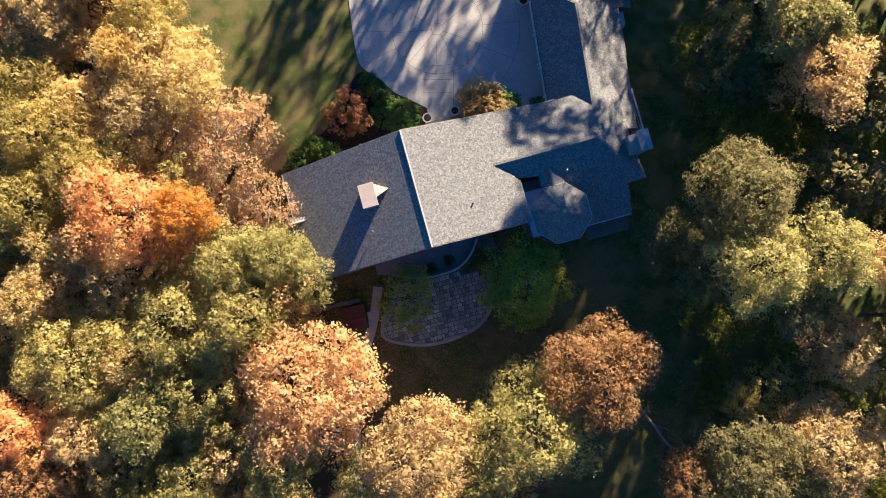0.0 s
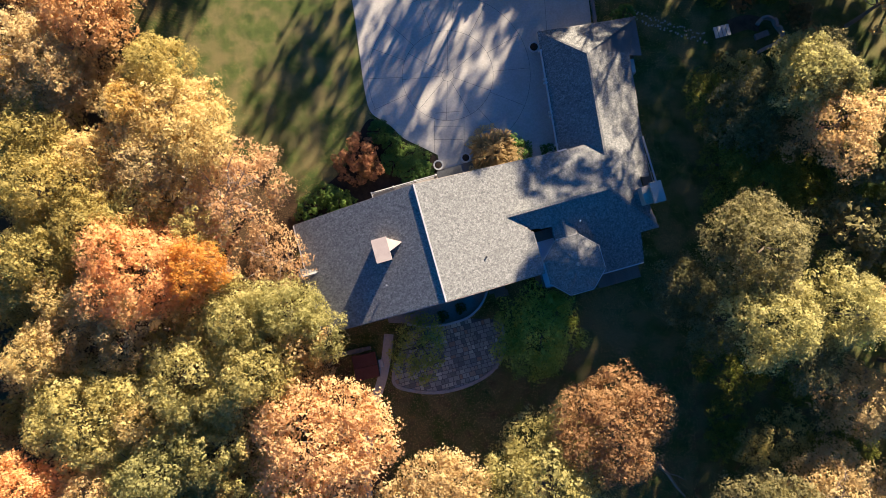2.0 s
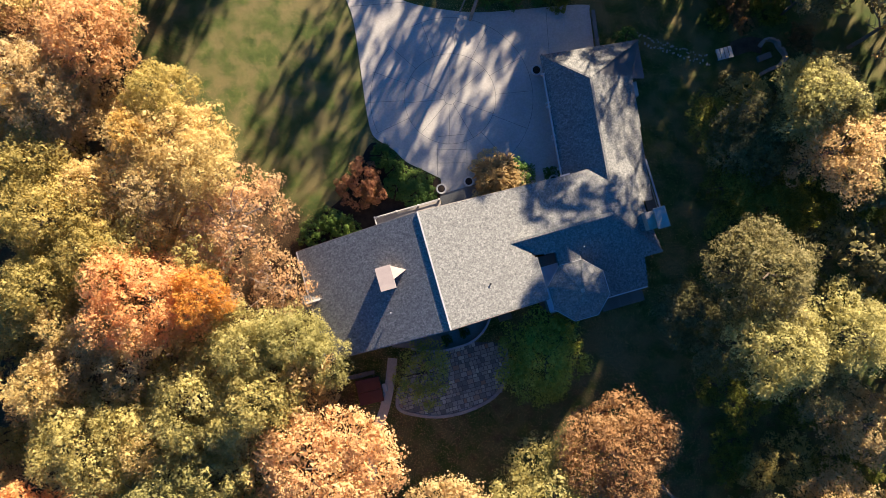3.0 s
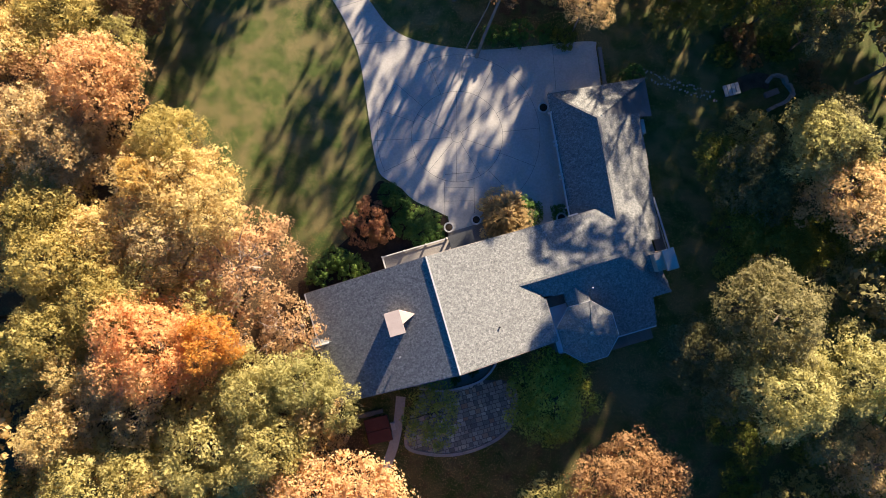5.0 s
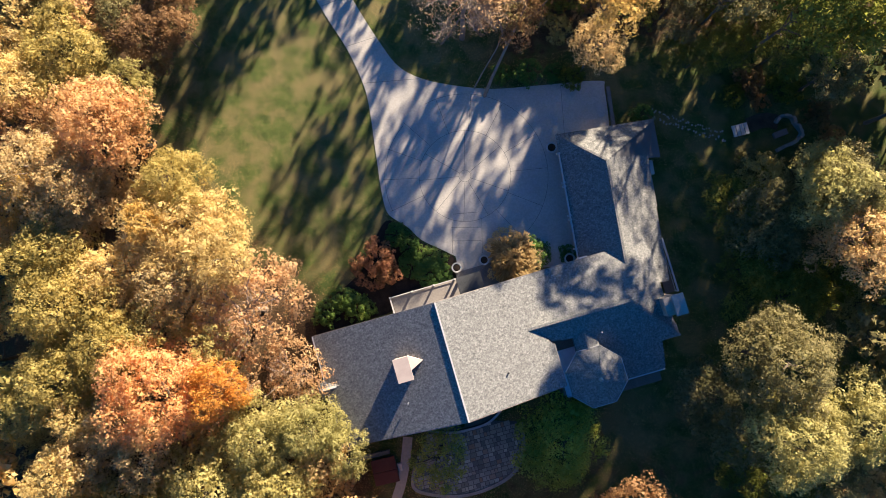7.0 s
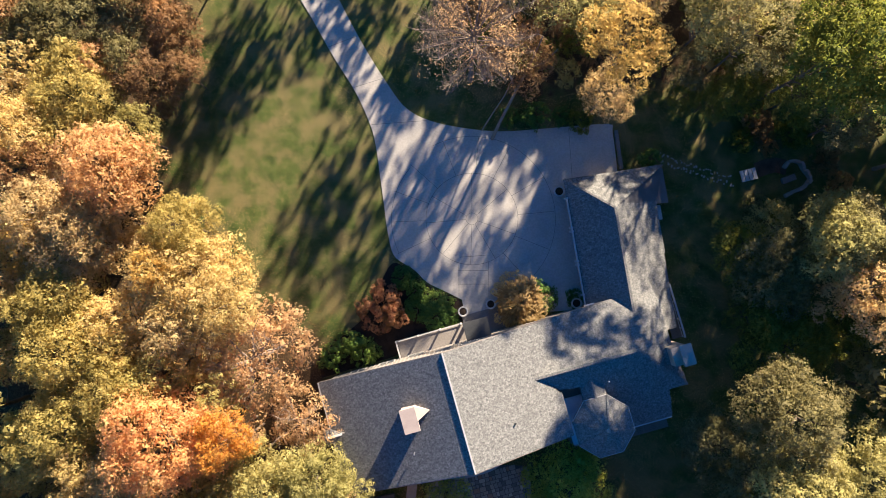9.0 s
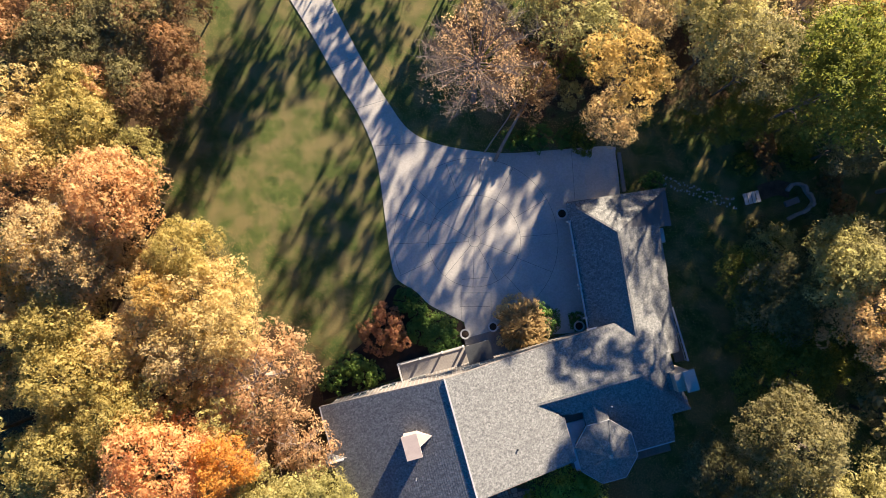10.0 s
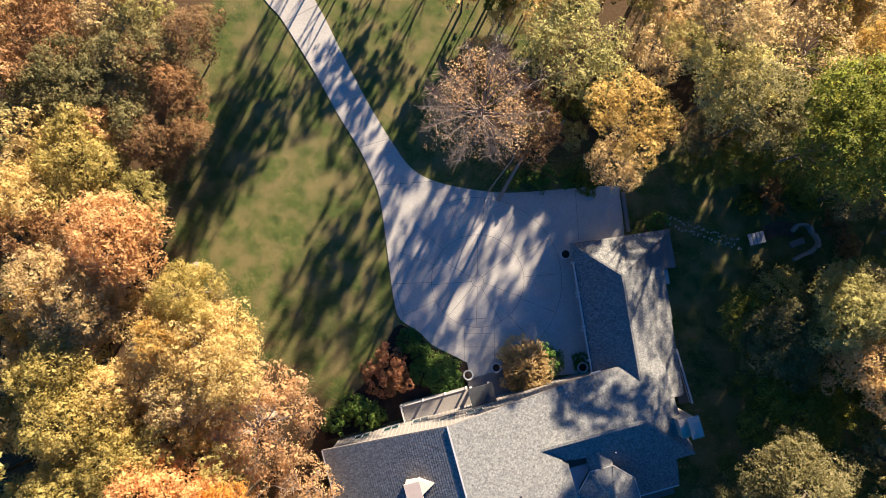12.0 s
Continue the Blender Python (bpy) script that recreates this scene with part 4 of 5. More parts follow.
# trees added round the edges, mostly unseen, placed to shade lawn, court and yard
BEYOND = [("olive", 8, 56, 3.2, 8), ("olive", 12, 56.5, 3.2, 9), ("tan", 17, 55.5, 3.2, 9), ("olive", 15.5, 57.5, 3.6, 15), ("olive", 19.5, 63, 3.4, 14), ("olive", 4.6, 57.5, 3.2, 17), ("olive", 49, 44, 5, 13), ("olive", 50, 12, 5, 12), ("olive", 48, 51, 5, 13), ("olive", -1.5, 60, 3.5, 17), ("olive", 11, 60, 3.4, 17), ("green", -1.2, 56.8, 2.6, 8), ("olive", 43, 3, 4, 8),
          ("green", -5.5, 60, 2.8, 8), ("olive", -9.5, 60.5, 2.8, 7), ("olive", -18, 60.5, 3.4, 10.5), ("tan", -15.2, 59.5, 3.0, 10), ("olive", -19.5, 64, 3.2, 12), ("olive", -14, 63.5, 3.2, 11), ("olive", -4.2, 64, 2.8, 9),
          ("olive", 46, 55, 5, 15), ("olive", 46, 36, 5, 13), ("olive", 46, 13, 5, 12), ("olive", 47, 25, 5, 13),
          ("olive", -17, 66, 3.4, 17), ("gold", -13, 71, 3.2, 17), ("tan", -13.5, 66, 3.2, 17), ("tan", -12, 77, 3.2, 18), ("yellow", -3.6, 54.5, 4, 16), ("tan", 0.8, 58.5, 4.6, 17), ("tan", 5, 63.5, 4.5, 13), ("olive", -6.5, 66, 3.2, 9), ("olive", -9.6, 63, 3.4, 8), ("olive", 37, 45.5, 4.6, 23), ("olive", 38.5, 36, 4, 11), ("olive", 1.5, 59, 3.4, 9), ("tan", 4.2, 56, 3, 8), ("olive", 36.5, 9, 4, 11), ("olive", 37.5, 16, 4, 11),
          ("tan", 22, 57, 4.4, 14), ("olive", 31, 55, 4.8, 15), ("olive", 27, 67, 5, 17), ("gold", 40, 52, 5, 16), ("olive", 39.5, 40, 4.6, 15), ("tan", 40, 31, 4.4, 14),
          ("olive", 42, 18, 4.6, 14), ("tan", 44, 8, 4.4, 13), ("olive", 43, -4, 4.6, 13), ("tan", 42, -16, 4.6, 12), ("olive", -50, 40, 5, 14), ("rust", -50, 29, 5, 14), ("yellow", -49, 19, 5, 14),
          ("olive", -47, 8, 5, 15), ("yellow", -46, -4, 5, 14), ("olive", -46, -15, 5, 13), ("tan", -40, 58, 5, 12), ("olive", -49, 60, 5, 13), ("olive", -32, -26, 5, 12), ("tan", -20, -26, 5, 11),
          ("olive", -6, -27, 5, 11), ("tan", 6, -25, 5, 10), ("olive", 18, -28, 5, 10), ("olive", 31, -27, 5, 11), ("rust", -44, -27, 5, 12), ("olive", 44, -27, 5, 12),
          ("olive", 45, 27.5, 4.6, 15), ("olive", 51, 37, 5.5, 16), ("olive", 47, 19.5, 4.4, 14), ("olive", 51.5, 28, 5, 15), ("olive", -2, 67, 3.4, 12), ("olive", 3, 57, 3, 6), ("green", 0, 55.8, 2.6, 5), ("green", 6.5, 54.5, 2.6, 5),
          ("olive", 9, 62, 3.6, 16), ("tan", 13, 64, 3.8, 17), ("olive", 17, 60, 3.2, 13), ("olive", -7, 70, 3.4, 12)]
for i, row in enumerate(BEYOND):
    tree(*row, 200 + i)


# young trees and tall shrubs that fill the woods between the crowns
taken = [(r[1], r[2], r[3]) for r in TREES + BEYOND] + [(27, 30.5, 7), (31.5, 30.3, 8)]
FILL = random.Random(44)
total = 0
for x0, x1, y0, y1, r0, r1, h0, h1, wanted, kinds in ((-50, -15, -27, 56, 2.4, 4.0, 8.5, 11, 84, ["olive", "yellow", "tan", "tan", "olive", "pink"]),
                                                      (24, 54, -28, 34, 2.0, 3.2, 3.5, 6, 58, ["green", "green", "olive"]),
                                                      (-3, 14, 39, 56, 1.5, 2.3, 2.5, 4.2, 22, ["green", "tan", "olive", "rust"]),
                                                      (14, 42, 39.5, 57, 2.2, 3.0, 5, 7, 34, ["green", "tan", "olive", "green"])):
    made = 0
    for _ in range(3000):
        x, y, r = FILL.uniform(x0, x1), FILL.uniform(y0, y1), FILL.uniform(r0, r1)
        near = 0.18 if h1 < 7.5 and y > 38 else 0.46
        if edge_distance(x, y, LAWN_EDGE) < r * 0.5 or any(math.hypot(x - a, y - b) < near * c + 0.55 * r for a, b, c in taken):
            continue
        taken.append((x, y, r))
        made += 1
        total += 1
        young_tree(FILL.choice(kinds), x, y, r, FILL.uniform(h0, h1), total)
        if made >= wanted:
            break

# ---- back terrace, patio and garden ----
back = thing("back_terrace", HOUSE, "raised back terrace with a curved white parapet", "terrace", kind="structure")
ARC = [(p.x, p.y) for p in curve_through([(-6.2, -0.9, 0), (-4.33, -1.5, 0), (-2.6, -2.25, 0), (-1.03, -2.58, 0), (1.35, -2.6, 0), (2.7, -2.15, 0), (3.75, -1.35, 0), (4.7, -0.1, 0)], 5)]
part("floor_slab", prism([(-6.2, 0.4)] + ARC + [(4.7, 0.4)], -1.5, 0.2), TERRACE, back)
for side, z0, z1, w, mat, name in ((0, 0.2, 1.1, 0.05, SIDING, "parapet"), (0, 1.104, 1.2, 0.11, TRIM, "coping")):
    verts, faces = [], []
    for i, p in enumerate(ARC[5:]):
        line = ARC[5:]
        a, b = Vector(line[max(i - 1, 0)]), Vector(line[min(i + 1, len(line) - 1)])
        s = Vector((-(b - a).y, (b - a).x)).normalized() * w
        verts += [(p[0] + s.x, p[1] + s.y, z0), (p[0] - s.x, p[1] - s.y, z0), (p[0] - s.x, p[1] - s.y, z1), (p[0] + s.x, p[1] + s.y, z1)]
        if i:
            k = 4 * i
            faces += [(k - 4 + j, k - 4 + (j + 1) % 4, k + (j + 1) % 4, k + j) for j in range(4)]
    faces += [(3, 2, 1, 0), tuple(len(verts) - 4 + j for j in range(4))]
    part(name, (verts, faces), mat, back)
part("step", boxes((4.7, 6.4, -0.9, 0.4, -1.4, 0.0), (5.2, 6.6, -1.5, -0.9, -1.4, -0.4)), DECKWOOD, back)

PATIO = [(p.x, p.y) for p in curve_through([(-7.5, -4.2, 0), (-7.6, -6.4, 0), (-5.4, -7.15, 0), (-2.7, -7.25, 0), (0.2, -6.5, 0), (2.7, -5.0, 0), (3.9, -2.6, 0), (3.6, 0.3, 0)], 5)]
patio = thing("patio", Matrix(), "grey flagstone patio with a low stone kerb", "patio", kind="structure")
part("bed", prism(PATIO + [(-2, 0.5), (-6, -0.6)], -1.4, -1.03), JOINT, patio)
verts, faces = [], []
for i, p in enumerate(PATIO):
    a, b = Vector(PATIO[max(i - 1, 0)]), Vector(PATIO[min(i + 1, len(PATIO) - 1)])
    s = Vector((-(b - a).y, (b - a).x)).normalized() * 0.17
    verts += [(p[0] + s.x, p[1] + s.y, -1.5), (p[0] - s.x, p[1] - s.y, -1.5), (p[0] - s.x, p[1] - s.y, -0.84), (p[0] + s.x, p[1] + s.y, -0.84)]
    if i:
        k = 4 * i
        faces += [(k - 4 + j, k - 4 + (j + 1) % 4, k + (j + 1) % 4, k + j) for j in range(4)]
part("kerb", (verts, faces), PALE_STONE, patio)

# ---- shrubs, planters and yard things ----
BUSHES = [crown_mesh("foliage", s, 130, 78, 0.18, 0.0, 0.9) for s in (31, 32)]
CLIPPED = crown_mesh("foliage", 41, 200, 110, 0.15, 0.0, 0.8)


def shrub(x, y, radius, tall, leaves, label, data, turn=0.0):
    z0 = ground_height(x, y)
    root = thing("shrub", pose(x, y, z0, 0, 0, turn), label, "shrub")
    f = part("foliage", data, None, root)
    f.matrix_basis = pose(0, 0, tall * 0.42) @ Matrix.Diagonal((radius / 5.2, radius / 5.2, tall * 0.58 / 4.4, 1))
    f.material_slots[0].link = "OBJECT"
    f.material_slots[0].material = LEAVES[leaves]
    stem = bmesh.new()
    for k in range(4):
        limb(stem, [(0.04 * k, 0, -0.1), (0.1 * math.cos(k * 1.7) * radius, 0.1 * math.sin(k * 1.7) * radius, tall * 0.3), (0.4 * math.cos(k * 1.7) * radius, 0.4 * math.sin(k * 1.7) * radius, tall * 0.62)], 0.05, 0.015, 5)
    part("stems", stem, BARK, root)
    return root


shrub(-9.1, 19.9, 1.35, 1.7, "shrub", "clipped dark evergreen mound beside the drive", CLIPPED)
shrub(-7.8, 18.6, 1.2, 1.5, "shrub", "clipped dark evergreen mound beside the drive", CLIPPED, 40)
shrub(-7.6, 16.6, 1.5, 1.2, "shrub", "low dark evergreen in the front bed", CLIPPED, 80)
shrub(-5.6, 15.9, 1.7, 1.1, "shrub", "low dark evergreen in the front bed", CLIPPED, 130)
shrub(-4.3, 15.8, 1.2, 0.9, "shrub", "low dark evergreen in the front bed", CLIPPED, 210)
shrub(-5.9, 17.5, 1.6, 0.9, "laurel", "feathery light green ground cover", BUSHES[0], 30)
shrub(-4.6, 16.9, 1.2, 0.8, "laurel", "feathery light green ground cover", BUSHES[1], 60)
shrub(-13.4, 12.6, 1.9, 2.2, "laurel", "broad green laurel by the house wall", BUSHES[0], 20)
shrub(-14.6, 13.1, 1.5, 2.0, "laurel", "yellowing green laurel by the house wall", BUSHES[1], 70)
shrub(-16.4, 11.9, 1.7, 2.0, "laurel", "yellowing green laurel by the house wall", BUSHES[0], 120)
shrub(-12.2, 12.1, 1.1, 1.5, "laurel", "small green laurel by the house wall", BUSHES[1], 10)
shrub(-11.1, 17.1, 2.8, 3.6, "maple", "round dwarf maple in russet leaf", BUSHES[1], 200)
shrub(-10.3, 16.1, 1.5, 2.9, "rust", "dwarf maple with coppery leaves", BUSHES[0], 140)
shrub(16.4, 32.0, 1.4, 2.4, "laurel", "bright green shrub at the garage corner", BUSHES[0], 75)
shrub(2.0, 36.4, 1.2, 1.8, "shrub", "dark evergreen at the edge of the drive", BUSHES[1], 15)
shrub(4.8, 36.7, 1.7, 2.2, "shrub", "dark evergreen at the edge of the drive", BUSHES[0], 95)
shrub(9.6, 36.2, 1.5, 1.9, "green", "green shrub at the edge of the drive", BUSHES[1], 155)
shrub(7.4, 36.6, 1.2, 1.5, "shrub", "dark evergreen at the edge of the drive", BUSHES[0], 155)
shrub(5.3, 17.9, 1.9, 1.5, "shrub", "dark juniper beside the entry", BUSHES[0], 10)
shrub(8.6, 17.6, 1.1, 0.7, "shrub", "dark leafy shrub round a planter", BUSHES[1], 10)
for x, y, r, tall, leaves, label in ((26.1, 33.9, 1.5, 2.0, "green", "dull green shrub beside the garden path"), (27.6, 35.2, 1.9, 2.6, "brown", "brown-leaved shrub at the edge of the woods"),
                                     (31.4, 35.0, 2.0, 2.6, "green", "dull green shrub at the edge of the woods"), (34.6, 31.8, 1.7, 2.2, "brown", "brown-leaved shrub behind the stone seat"),
                                     (35.8, 29.2, 1.6, 2.0, "rust", "rusty shrub behind the stone seat"), (27.2, 26.8, 1.6, 2.0, "moss", "dull olive shrub below the bench"),
                                     (29.6, 26.4, 1.3, 1.8, "green", "dull green shrub below the stone seat"), (33.0, 26.3, 1.6, 2.2, "moss", "dull olive shrub below the stone seat"),
                                     (28.9, 33.2, 1.1, 1.5, "rust", "small rusty shrub beside the mulch path")):
    shrub(x, y, r, tall, leaves, label, BUSHES[int(x) % 2], x * 40)
for x, y in ((-2.5, 0.7), (-0.7, 1.5)):
    pot = shrub(x, y, 0.65, 1.0, "shrub", "small dark shrub on the back terrace", BUSHES[1], 10)
    pot.location.z = 0.2

# weeping ornamental by the entry: long drooping sprays from one crown
weeping = thing("weeping_shrub", pose(2.9, 17.3, 0.05) @ Matrix.Diagonal((1.2, 1.2, 1.1, 1)), "weeping ornamental with long straw-coloured sprays", "shrub")
rng = random.Random(71)
verts, faces = [], []
for c in range(13):
    cx, cy = (0, 0) if c == 0 else (rng.uniform(0.5, 1.5) * math.cos(c * 0.8), rng.uniform(0.6, 1.5) * math.sin(c * 0.8))
    cz = rng.uniform(0.5, 1.3) if c else 1.6
    for i in range(120):
        az, reach, rise = rng.uniform(0, 6.283), rng.uniform(0.35, 1.3), rng.uniform(0.7, 1.7)
        droop, wide = rng.uniform(0.2, 0.8), rng.uniform(0.035, 0.08)
        swing = rng.uniform(-0.35, 0.35)
        k = len(verts)
        for s in range(6):
            q = s / 5
            a = az + swing * q
            x, y, z = cx + reach * q * math.cos(a), cy + reach * q * math.sin(a), cz + rise * q * (1.35 - q) * 1.4 - droop * q * q * 0.9
            w = wide * (1.15 - abs(q - 0.55))
            verts += [(x - w * math.sin(a), y + w * math.cos(a), z), (x + w * math.sin(a), y - w * math.cos(a), z + 0.03)]
            if s:
                j = k + 2 * s
                faces.append((j - 2, j - 1, j + 1, j))
part("sprays", (verts, faces), leaf_material("straw_sprays", [(0, (0.15, 0.09, 0.035)), (0.5, (0.33, 0.23, 0.1)), (1, (0.45, 0.35, 0.18))]), weeping)
bm = bmesh.new()
limb(bm, [(0, 0, -0.2), (0.08, 0.05, 0.6), (0, 0, 1.2)], 0.16, 0.1)
part("trunk", bm, BARK, weeping)
for i in range(3):
    low = part("leaves", BUSHES[i % 2], None, weeping)
    low.matrix_basis = pose(1.0 * math.cos(i * 2.1), 1.0 * math.sin(i * 2.1), 0.9, 0, 0, i * 50) @ Matrix.Diagonal((0.34, 0.34, 0.12, 1))
    low.material_slots[0].link = "OBJECT"
    low.material_slots[0].material = LEAVES["tan"]

first = thing("planter", pose(-2.9, 16.4, 0.07), "round grey planter filled with dark soil", "planter", "planters in the court")
bm = lathe([(0.3, 0), (0.36, 0.1), (0.46, 0.5), (0.53, 0.62), (0.53, 0.7), (0.42, 0.7), (0.4, 0.62), (0.01, 0.6)], 24)
part("pot", bm, POT, first)
bm = lathe([(0.01, 0.58), (0.4, 0.6), (0.3, 0.66), (0.02, 0.69)], 16)
part("soil", bm, SOIL, first)
for x, y, s in ((-0.05, 17.15, 1.0), (8.75, 17.2, 1.05), (7.12, 28.75, 1.1)):
    copy_thing(first, pose(x, y, 0.07) @ Matrix.Scale(s, 4))

tub = thing("hot_tub", HOUSE @ pose(-9.75, -4.6, -1.1, 0, 0, -3), "square hot tub under a dark red cover", "hot tub")
part("body", boxes((-1.2, 1.2, -1.25, 1.25, 0, 0.8), bevel=0.12), DECKWOOD, tub)
part("cover", boxes((-1.27, 1.27, -1.32, -0.01, 0.81, 0.93), (-1.27, 1.27, 0.01, 1.32, 0.81, 0.93), bevel=0.05), REDWOOD, tub, "dark red padded cover")
part("step", boxes((1.3, 1.75, -0.5, 0.3, 0, 0.4)), TRIM, tub)

path = thing("garden_path", Matrix(), "narrow pale concrete path through the back garden", "path", kind="structure")
line = [(p.x, p.y) for p in curve_through([(-8.2, -1.2, 0), (-8.5, -3.8, 0), (-9.0, -6.2, 0), (-9.9, -9.0, 0), (-10.4, -13, 0), (-10.4, -18, 0), (-9.6, -24, 0)], 6)]
verts, faces = strip(line, 1.0, 0)
part("slab", ([(x, y, ground_height(x, y) + 0.06) for x, y, z in verts], faces), CONCRETE, path)

wall_low = thing("retaining_wall", Matrix(), "low dry stone retaining wall beside the tub", "wall")
a, b = Vector((-16.2, -4.0)), Vector((-10.1, -2.6))
rng = random.Random(5)
count = 16
block = mesh("stone", *(lambda s: ([(x * s, y * s, z) for z in (0, 1) for x, y in ((-0.5, -0.5), (0.5, -0.5), (0.5, 0.5), (-0.5, 0.5))], [(3, 2, 1, 0), (4, 5, 6, 7), (0, 1, 5, 4), (1, 2, 6, 5), (2, 3, 7, 6), (3, 0, 4, 7)]))(1.0), SLATE)
for i in range(count):
    p = a.lerp(b, (i + 0.5) / count)
    ob = part("stone", block, None, wall_low)
    ob.matrix_basis = pose(p.x, p.y, -1.4, 0, 0, 13 + rng.uniform(-4, 4)) @ Matrix.Diagonal((0.37, rng.uniform(0.34, 0.46), rng.uniform(0.72, 0.86), 1))

kerb_wall = thing("drive_edge_wall", Matrix(), "low brown stone wall along the court's edge", "wall")
for i in range(11):
    p = Vector((13.05, 35.2)).lerp(Vector((13.55, 31.1)), (i + 0.5) / 11)
    ob = part("stone", block, None, kerb_wall)
    ob.matrix_basis = pose(p.x + 0.15, p.y, -0.2, 0, 0, 97 + rng.uniform(-3, 3)) @ Matrix.Diagonal((0.36, rng.uniform(0.3, 0.38), rng.uniform(0.55, 0.62), 1))


def deck(name, m, w, d, z, label, rail_side):
    root = thing(name, m, label, "deck", kind="structure")
    boards = int(d / 0.16)
    plank = mesh("plank", [(x, y, zz) for zz in (z - 0.04, z) for x, y in ((0, 0.006), (w, 0.006), (w, 0.15), (0, 0.15))], [(3, 2, 1, 0), (4, 5, 6, 7), (0, 1, 5, 4), (1, 2, 6, 5), (2, 3, 7, 6), (3, 0, 4, 7)], DECKWOOD)
    for i in range(boards):
        part("plank", plank, None, root).matrix_basis = pose(0, i * 0.16, 0)
    part("joist_frame", boxes((0.04, w - 0.04, 0.02, d - 0.1, z - 0.3, z - 0.05)), DECKWOOD, root)
    for x in (0.1, w - 0.1):
        for y in (0.15, d - 0.2):
            part("post", boxes((x - 0.07, x + 0.07, y - 0.07, y + 0.07, -1.6, z - 0.05)), DECKWOOD, root)
    if rail_side:
        part("handrail", boxes((w - 0.1, w + 0.08, 0, d, z + 0.9, z + 1.0)), TRIM, root, "pale handrail")
        k = int(d / 0.9)
        for i in range(k + 1):
            part("rail_post", boxes((w - 0.06, w + 0.04, i * d / k * 0.98, i * d / k * 0.98 + 0.09, z, z + 0.9)), TRIM, root)
        part("lower_rail", boxes((w - 0.04, w + 0.02, 0.05, d - 0.05, z + 0.15, z + 0.22)), TRIM, root)
    return root


deck("side_deck", pose(18.62, 13.45, 0, 0, 0, 15.5), 1.0, 5.65, 0.4, "narrow brown side deck with a pale handrail", True)
deck("back_deck", HOUSE @ pose(15.6, -3.3, 0), 4.4, 1.9, 1.0, "weathered grey deck below the back eave", False)

bench = thing("slab_bench", pose(26.85, 30.4, ground_height(26.8, 30.4), 0, 0, 14), "pale slatted garden bench on the grass", "bench")
for k in range(4):
    part("slat", boxes((-0.85 + 0.43 * k, -0.48 + 0.43 * k, -0.6, 0.6, 0.4, 0.46), bevel=0.01), TRIM, bench)
for y in (-0.45, 0.45):
    part("leg", boxes((-0.75, 0.75, y - 0.06, y + 0.06, -0.2, 0.394)), STONE, bench)

fire = thing("seat_wall", Matrix(), "low pale stone wall bent round a garden seat", "garden wall")
BEND = curve_through([(30.7, 31.3, 0), (31.2, 31.8, 0), (32.2, 31.7, 0), (32.6, 31.0, 0), (33.2, 30.0, 0), (32.5, 29.1, 0), (31.6, 28.7, 0), (30.8, 28.3, 0)], 3)
for i, p in enumerate(BEND):
    q = BEND[min(i + 1, len(BEND) - 1)] - BEND[max(i - 1, 0)]
    ob = part("stone", block, None, fire)
    ob.material_slots[0].link = "OBJECT"
    ob.material_slots[0].material = PALE_STONE
    ob.matrix_basis = pose(p.x, p.y, ground_height(p.x, p.y) - 0.2, 0, 0, math.degrees(math.atan2(q.y, q.x)) + rng.uniform(-8, 8)) @ Matrix.Diagonal((rng.uniform(0.38, 0.5), rng.uniform(0.24, 0.36), rng.uniform(0.6, 0.95), 1))
walk_strip = thing("mulch_path", Matrix(), "short brown mulch path between bench and seat", "path", kind="structure")
verts, faces = strip([(27.8, 30.9), (28.8, 31.3), (29.8, 31.5), (31.0, 31.2)], 1.6, 0)
part("mulch", ([(x, y, ground_height(x, y) + 0.05) for x, y, z in verts], faces), MULCH, walk_strip)
seat = thing("stone_seat", pose(30.95, 29.95, ground_height(31, 30), 0, 0, 20), "grey stone slab seat in the garden", "seat")
part("slab", boxes((-0.75, 0.75, -0.32, 0.32, 0.42, 0.54), bevel=0.03), STONE, seat)
for x in (-0.5, 0.5):
    part("leg", boxes((x - 0.12, x + 0.12, -0.25, 0.25, -0.2, 0.414)), STONE, seat)

stepping = mesh("stepping_stone", [(0.24 * math.cos(k * 0.785) * (1 + 0.15 * math.sin(k * 3.1)), 0.22 * math.sin(k * 0.785), z) for z in (-0.1, 0.05) for k in range(8)],
                [tuple(range(8, 16))] + [(k, (k + 1) % 8, 8 + (k + 1) % 8, 8 + k) for k in range(8)], PALE_STONE)
trail = curve_through([(17.9, 32.4, 0), (19.2, 31.75, 0), (20.4, 31.4, 0), (21.8, 30.85, 0), (23.6, 30.25, 0), (25.3, 29.85, 0)], 8)
rng = random.Random(8)
for i, p in enumerate(trail):
    for side in (-0.35, 0.35):
        x, y = p.x + rng.uniform(-0.2, 0.2), p.y + side + rng.uniform(-0.2, 0.2)
        s = new("stepping_stone", stepping)
        s.matrix_world = pose(x, y, ground_height(x, y), 0, 0, rng.uniform(0, 360)) @ Matrix.Scale(rng.uniform(0.3, 0.5), 4)
        tagged(s, "small pale stepping stone set in the grass", "stepping stone", "stepping stones")

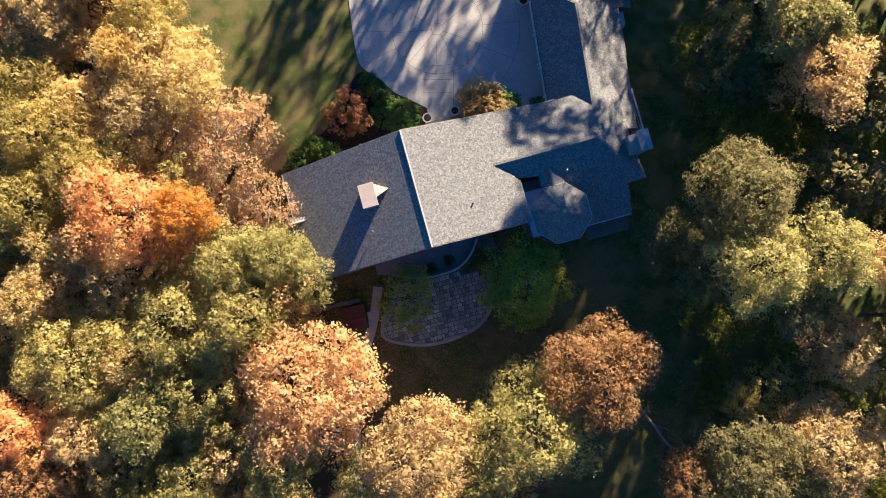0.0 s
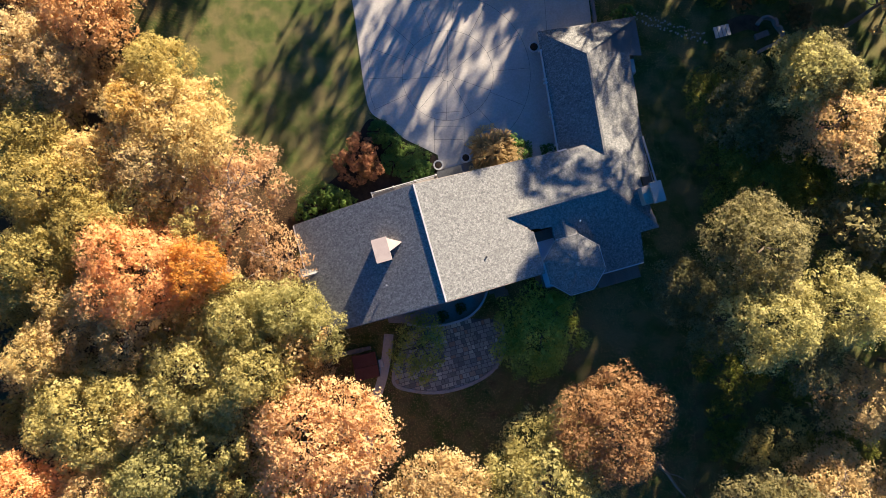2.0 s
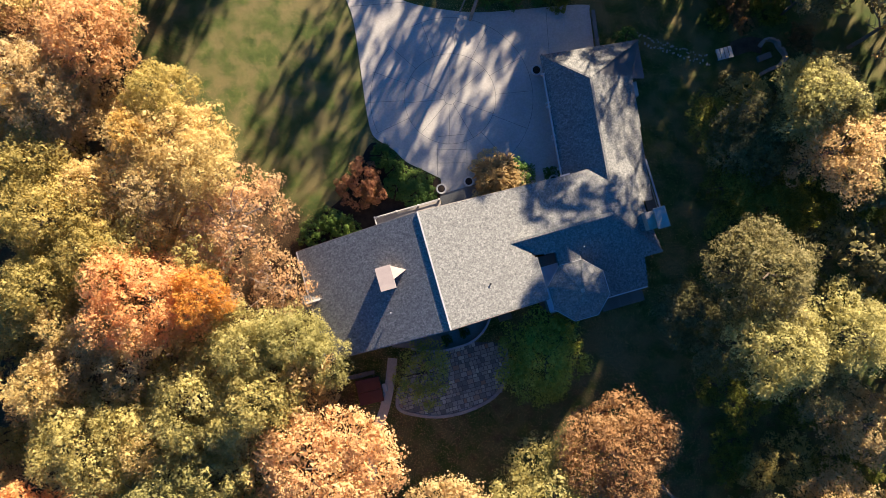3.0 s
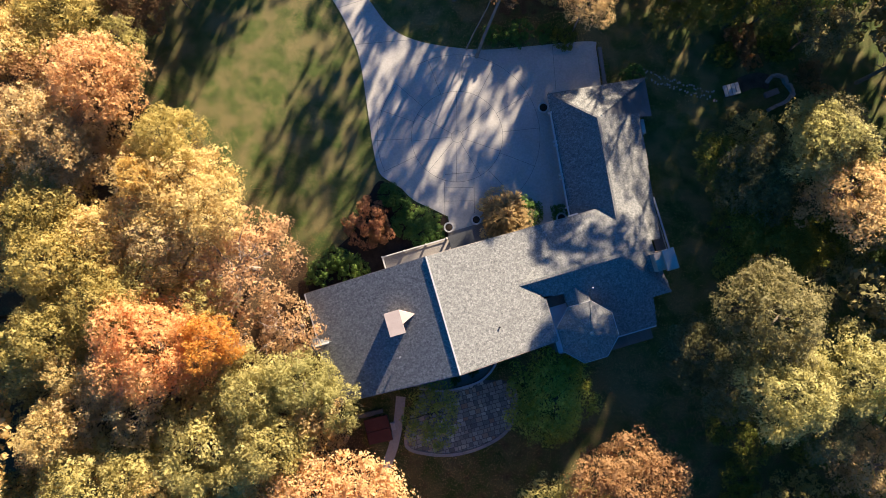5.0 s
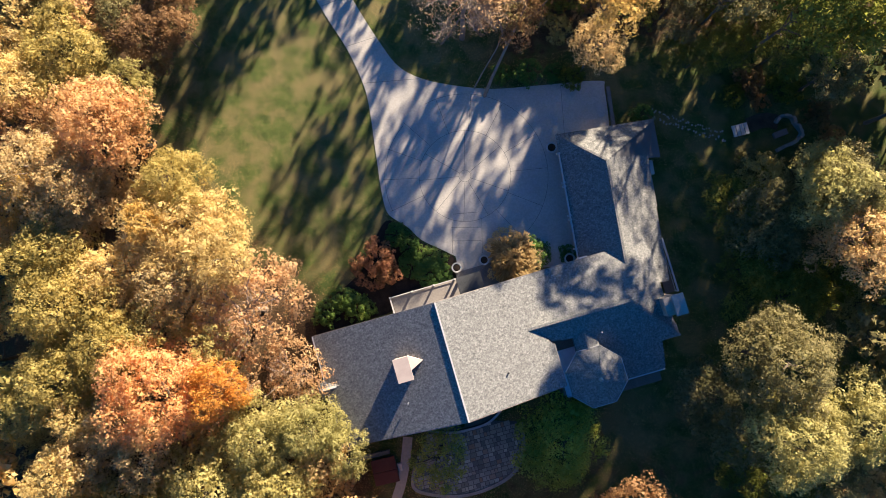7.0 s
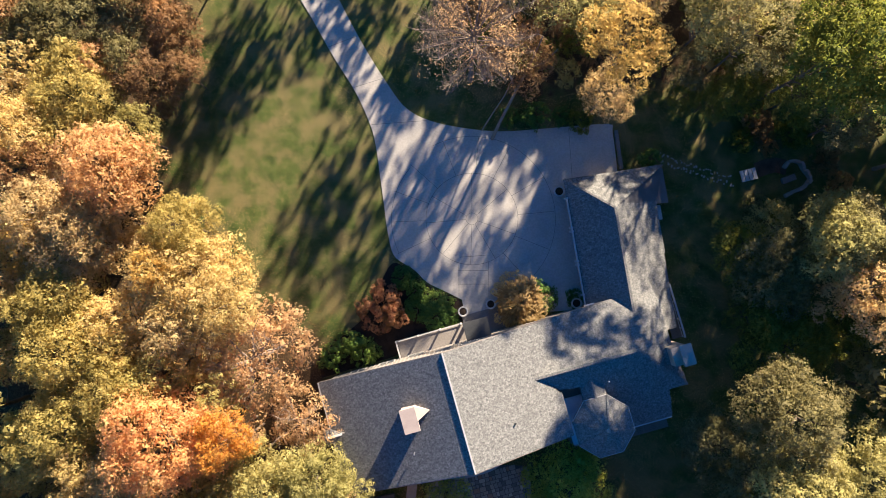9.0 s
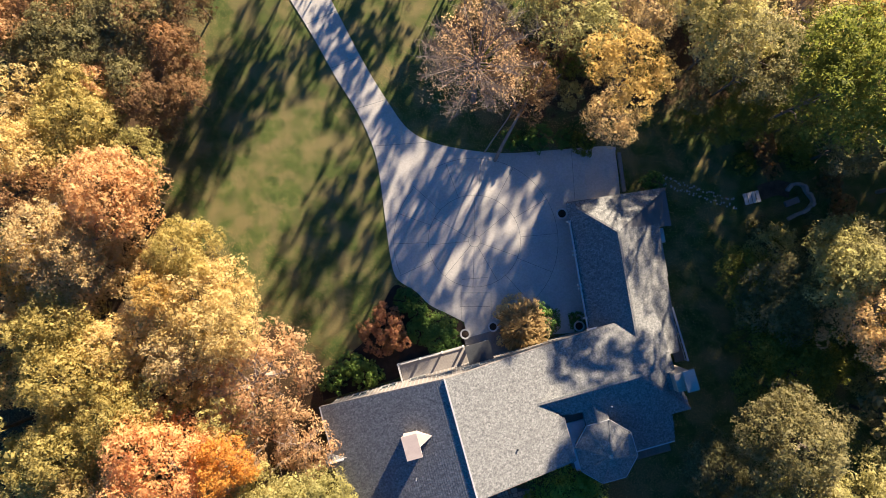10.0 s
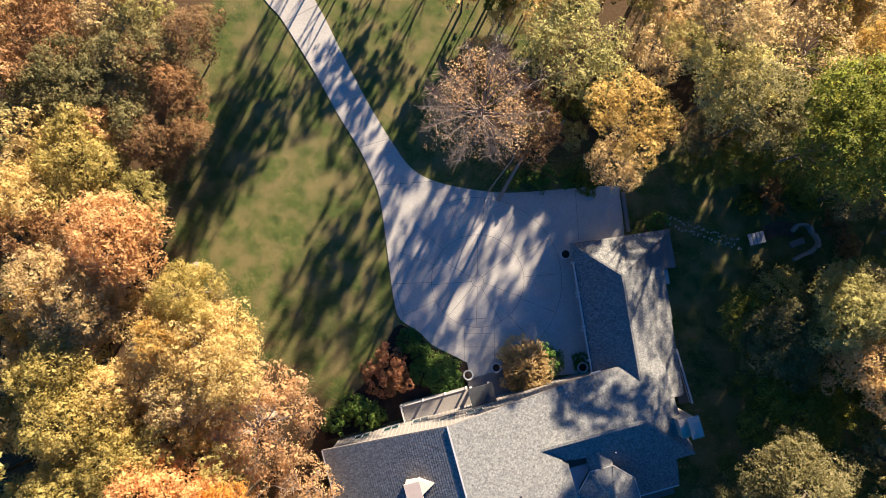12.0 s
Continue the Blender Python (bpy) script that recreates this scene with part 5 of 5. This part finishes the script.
log = thing("fallen_log", Matrix(), "pale fallen log lying in the back garden", "log")
bm = bmesh.new()
limb(bm, [(19.6, -14.5, -0.95), (20.7, -15.6, -0.9), (21.6, -17.0, -0.92), (22.5, -18.0, -0.95)], 0.2, 0.1, 8)
part("stem", bm, PALE_BARK, log)
bm = bmesh.new()
limb(bm, [(20.7, -15.6, -0.9), (21.7, -15.8, -0.6), (22.3, -16.1, -0.3)], 0.07, 0.02, 5)
part("branch", bm, PALE_BARK, log)
rock = bmesh.new()
bmesh.ops.create_icosphere(rock, subdivisions=2, radius=0.45)
for v in rock.verts:
    v.co *= 1 + 0.25 * noise.noise(v.co * 3)
    v.co.z *= 0.6
boulder = thing("boulder", pose(-31.3, 27.5, ground_height(-31.3, 27.5)), "pale boulder at the edge of the lawn", "rock")
part("stone", rock, STUCCO, boulder)

# mulch beds
bed = thing("mulch_bed", Matrix(), "dark mulch bed along the front wall", "garden bed", kind="structure")
FRONT_BED = [(p.x, p.y) for p in curve_through([(-17.5, 9.6, 0), (-17.6, 12.4, 0), (-14.5, 14.6, 0), (-12.6, 16.5, 0), (-11.6, 19, 0), (-10.2, 21.4, 0), (-8.4, 20.6, 0), (-6.7, 19.2, 0), (-4.6, 18.2, 0), (-3.1, 17.4, 0), (-2.9, 15.4, 0), (-6.8, 13.4, 0), (-10.2, 11.7, 0)], 4)]
part("mulch", prism(FRONT_BED, -0.2, 0.06), SOIL, bed)

# fallen leaves on the grass
rng = np.random.default_rng(9)
spots = []
while len(spots) < 66000:
    x, y = rng.uniform(-36, 24), rng.uniform(-22, 60)
    d = edge_distance(x, y, LAWN)
    if d < 0 and not inside(x, y, outline) and rng.random() < 0.35 + 0.65 * math.exp(d / 4) + (0.4 if y < 2 else 0):
        spots.append((x, y, ground_height(x, y) + 0.022))
k = len(spots)
where = np.array(spots)
turn, size = rng.uniform(0, 6.28, k), rng.uniform(0.024, 0.05, k)
tilt = rng.uniform(-0.012, 0.02, (k, 4))
verts = np.zeros((k, 4, 3))
for j in range(4):
    verts[:, j, 0] = where[:, 0] + size * np.cos(turn + j * 1.571)
    verts[:, j, 1] = where[:, 1] + size * np.sin(turn + j * 1.571) * 0.8
    verts[:, j, 2] = where[:, 2] + tilt[:, j]
fallen = new("fallen_leaves", mesh("fallen_leaves", verts.reshape(-1, 3), [(4 * i, 4 * i + 1, 4 * i + 2, 4 * i + 3) for i in range(k)], LEAVES["fallen"]))
tagged(fallen, "dry tan leaves scattered over the lawn", "leaves", kind="stuff")

# flagstones of the patio, last
rng = random.Random(12)
flag = mesh("flagstone", [(x, y, z) for z in (0, 1) for x, y in ((-0.5, -0.47), (0.47, -0.5), (0.5, 0.48), (-0.48, 0.5))], [(3, 2, 1, 0), (4, 5, 6, 7), (0, 1, 5, 4), (1, 2, 6, 5), (2, 3, 7, 6), (3, 0, 4, 7)], STONE)
m, n, l, b = material("mixed_flagstone", 0.85)
o = n.new("ShaderNodeObjectInfo")
tone = ramp(n, l, o.outputs["Random"], [(0, (0.123, 0.13, 0.111)), (0.35, (0.233, 0.24, 0.194)), (0.75, (0.318, 0.325, 0.255)), (0.85, (0.257, 0.176, 0.111)), (0.93, (0.367, 0.37, 0.277)), (1, (0.428, 0.429, 0.322))]).outputs["Color"]
grain = noise_node(n, l, 5.0, 6, "Generated")
l.new(blend(n, l, 1.0, tone, ramp(n, l, grain.outputs["Fac"], [(0.3, (0.75, 0.75, 0.75)), (0.7, (1.15, 1.15, 1.15))]).outputs["Color"], "MULTIPLY"), b.inputs["Base Color"])
relief(n, l, b, grain.outputs["Fac"], 0.3, 0.02)
flag.materials.clear()
flag.materials.append(m)
y = -7.2
turned = math.radians(15.5)
while y < 3:
    d = rng.choice((0.36, 0.45, 0.52))
    x = -9.5
    while x < 6:
        w = rng.choice((0.33, 0.42, 0.54, 0.68))
        cx, cy = x + w / 2, y + d / 2
        px, py = cx * math.cos(turned) - cy * math.sin(turned) - 0.8, cx * math.sin(turned) + cy * math.cos(turned)
        if inside(px, py, PATIO + [(-2, 0.2), (-6, -0.9)]):
            ob = part("flagstone", flag, None, patio)
            ob.matrix_basis = pose(px, py, -1.06, 0, 0, 15.5) @ Matrix.Diagonal((w - 0.05, d - 0.05, rng.uniform(0.045, 0.065), 1))
        x += w
    y += d
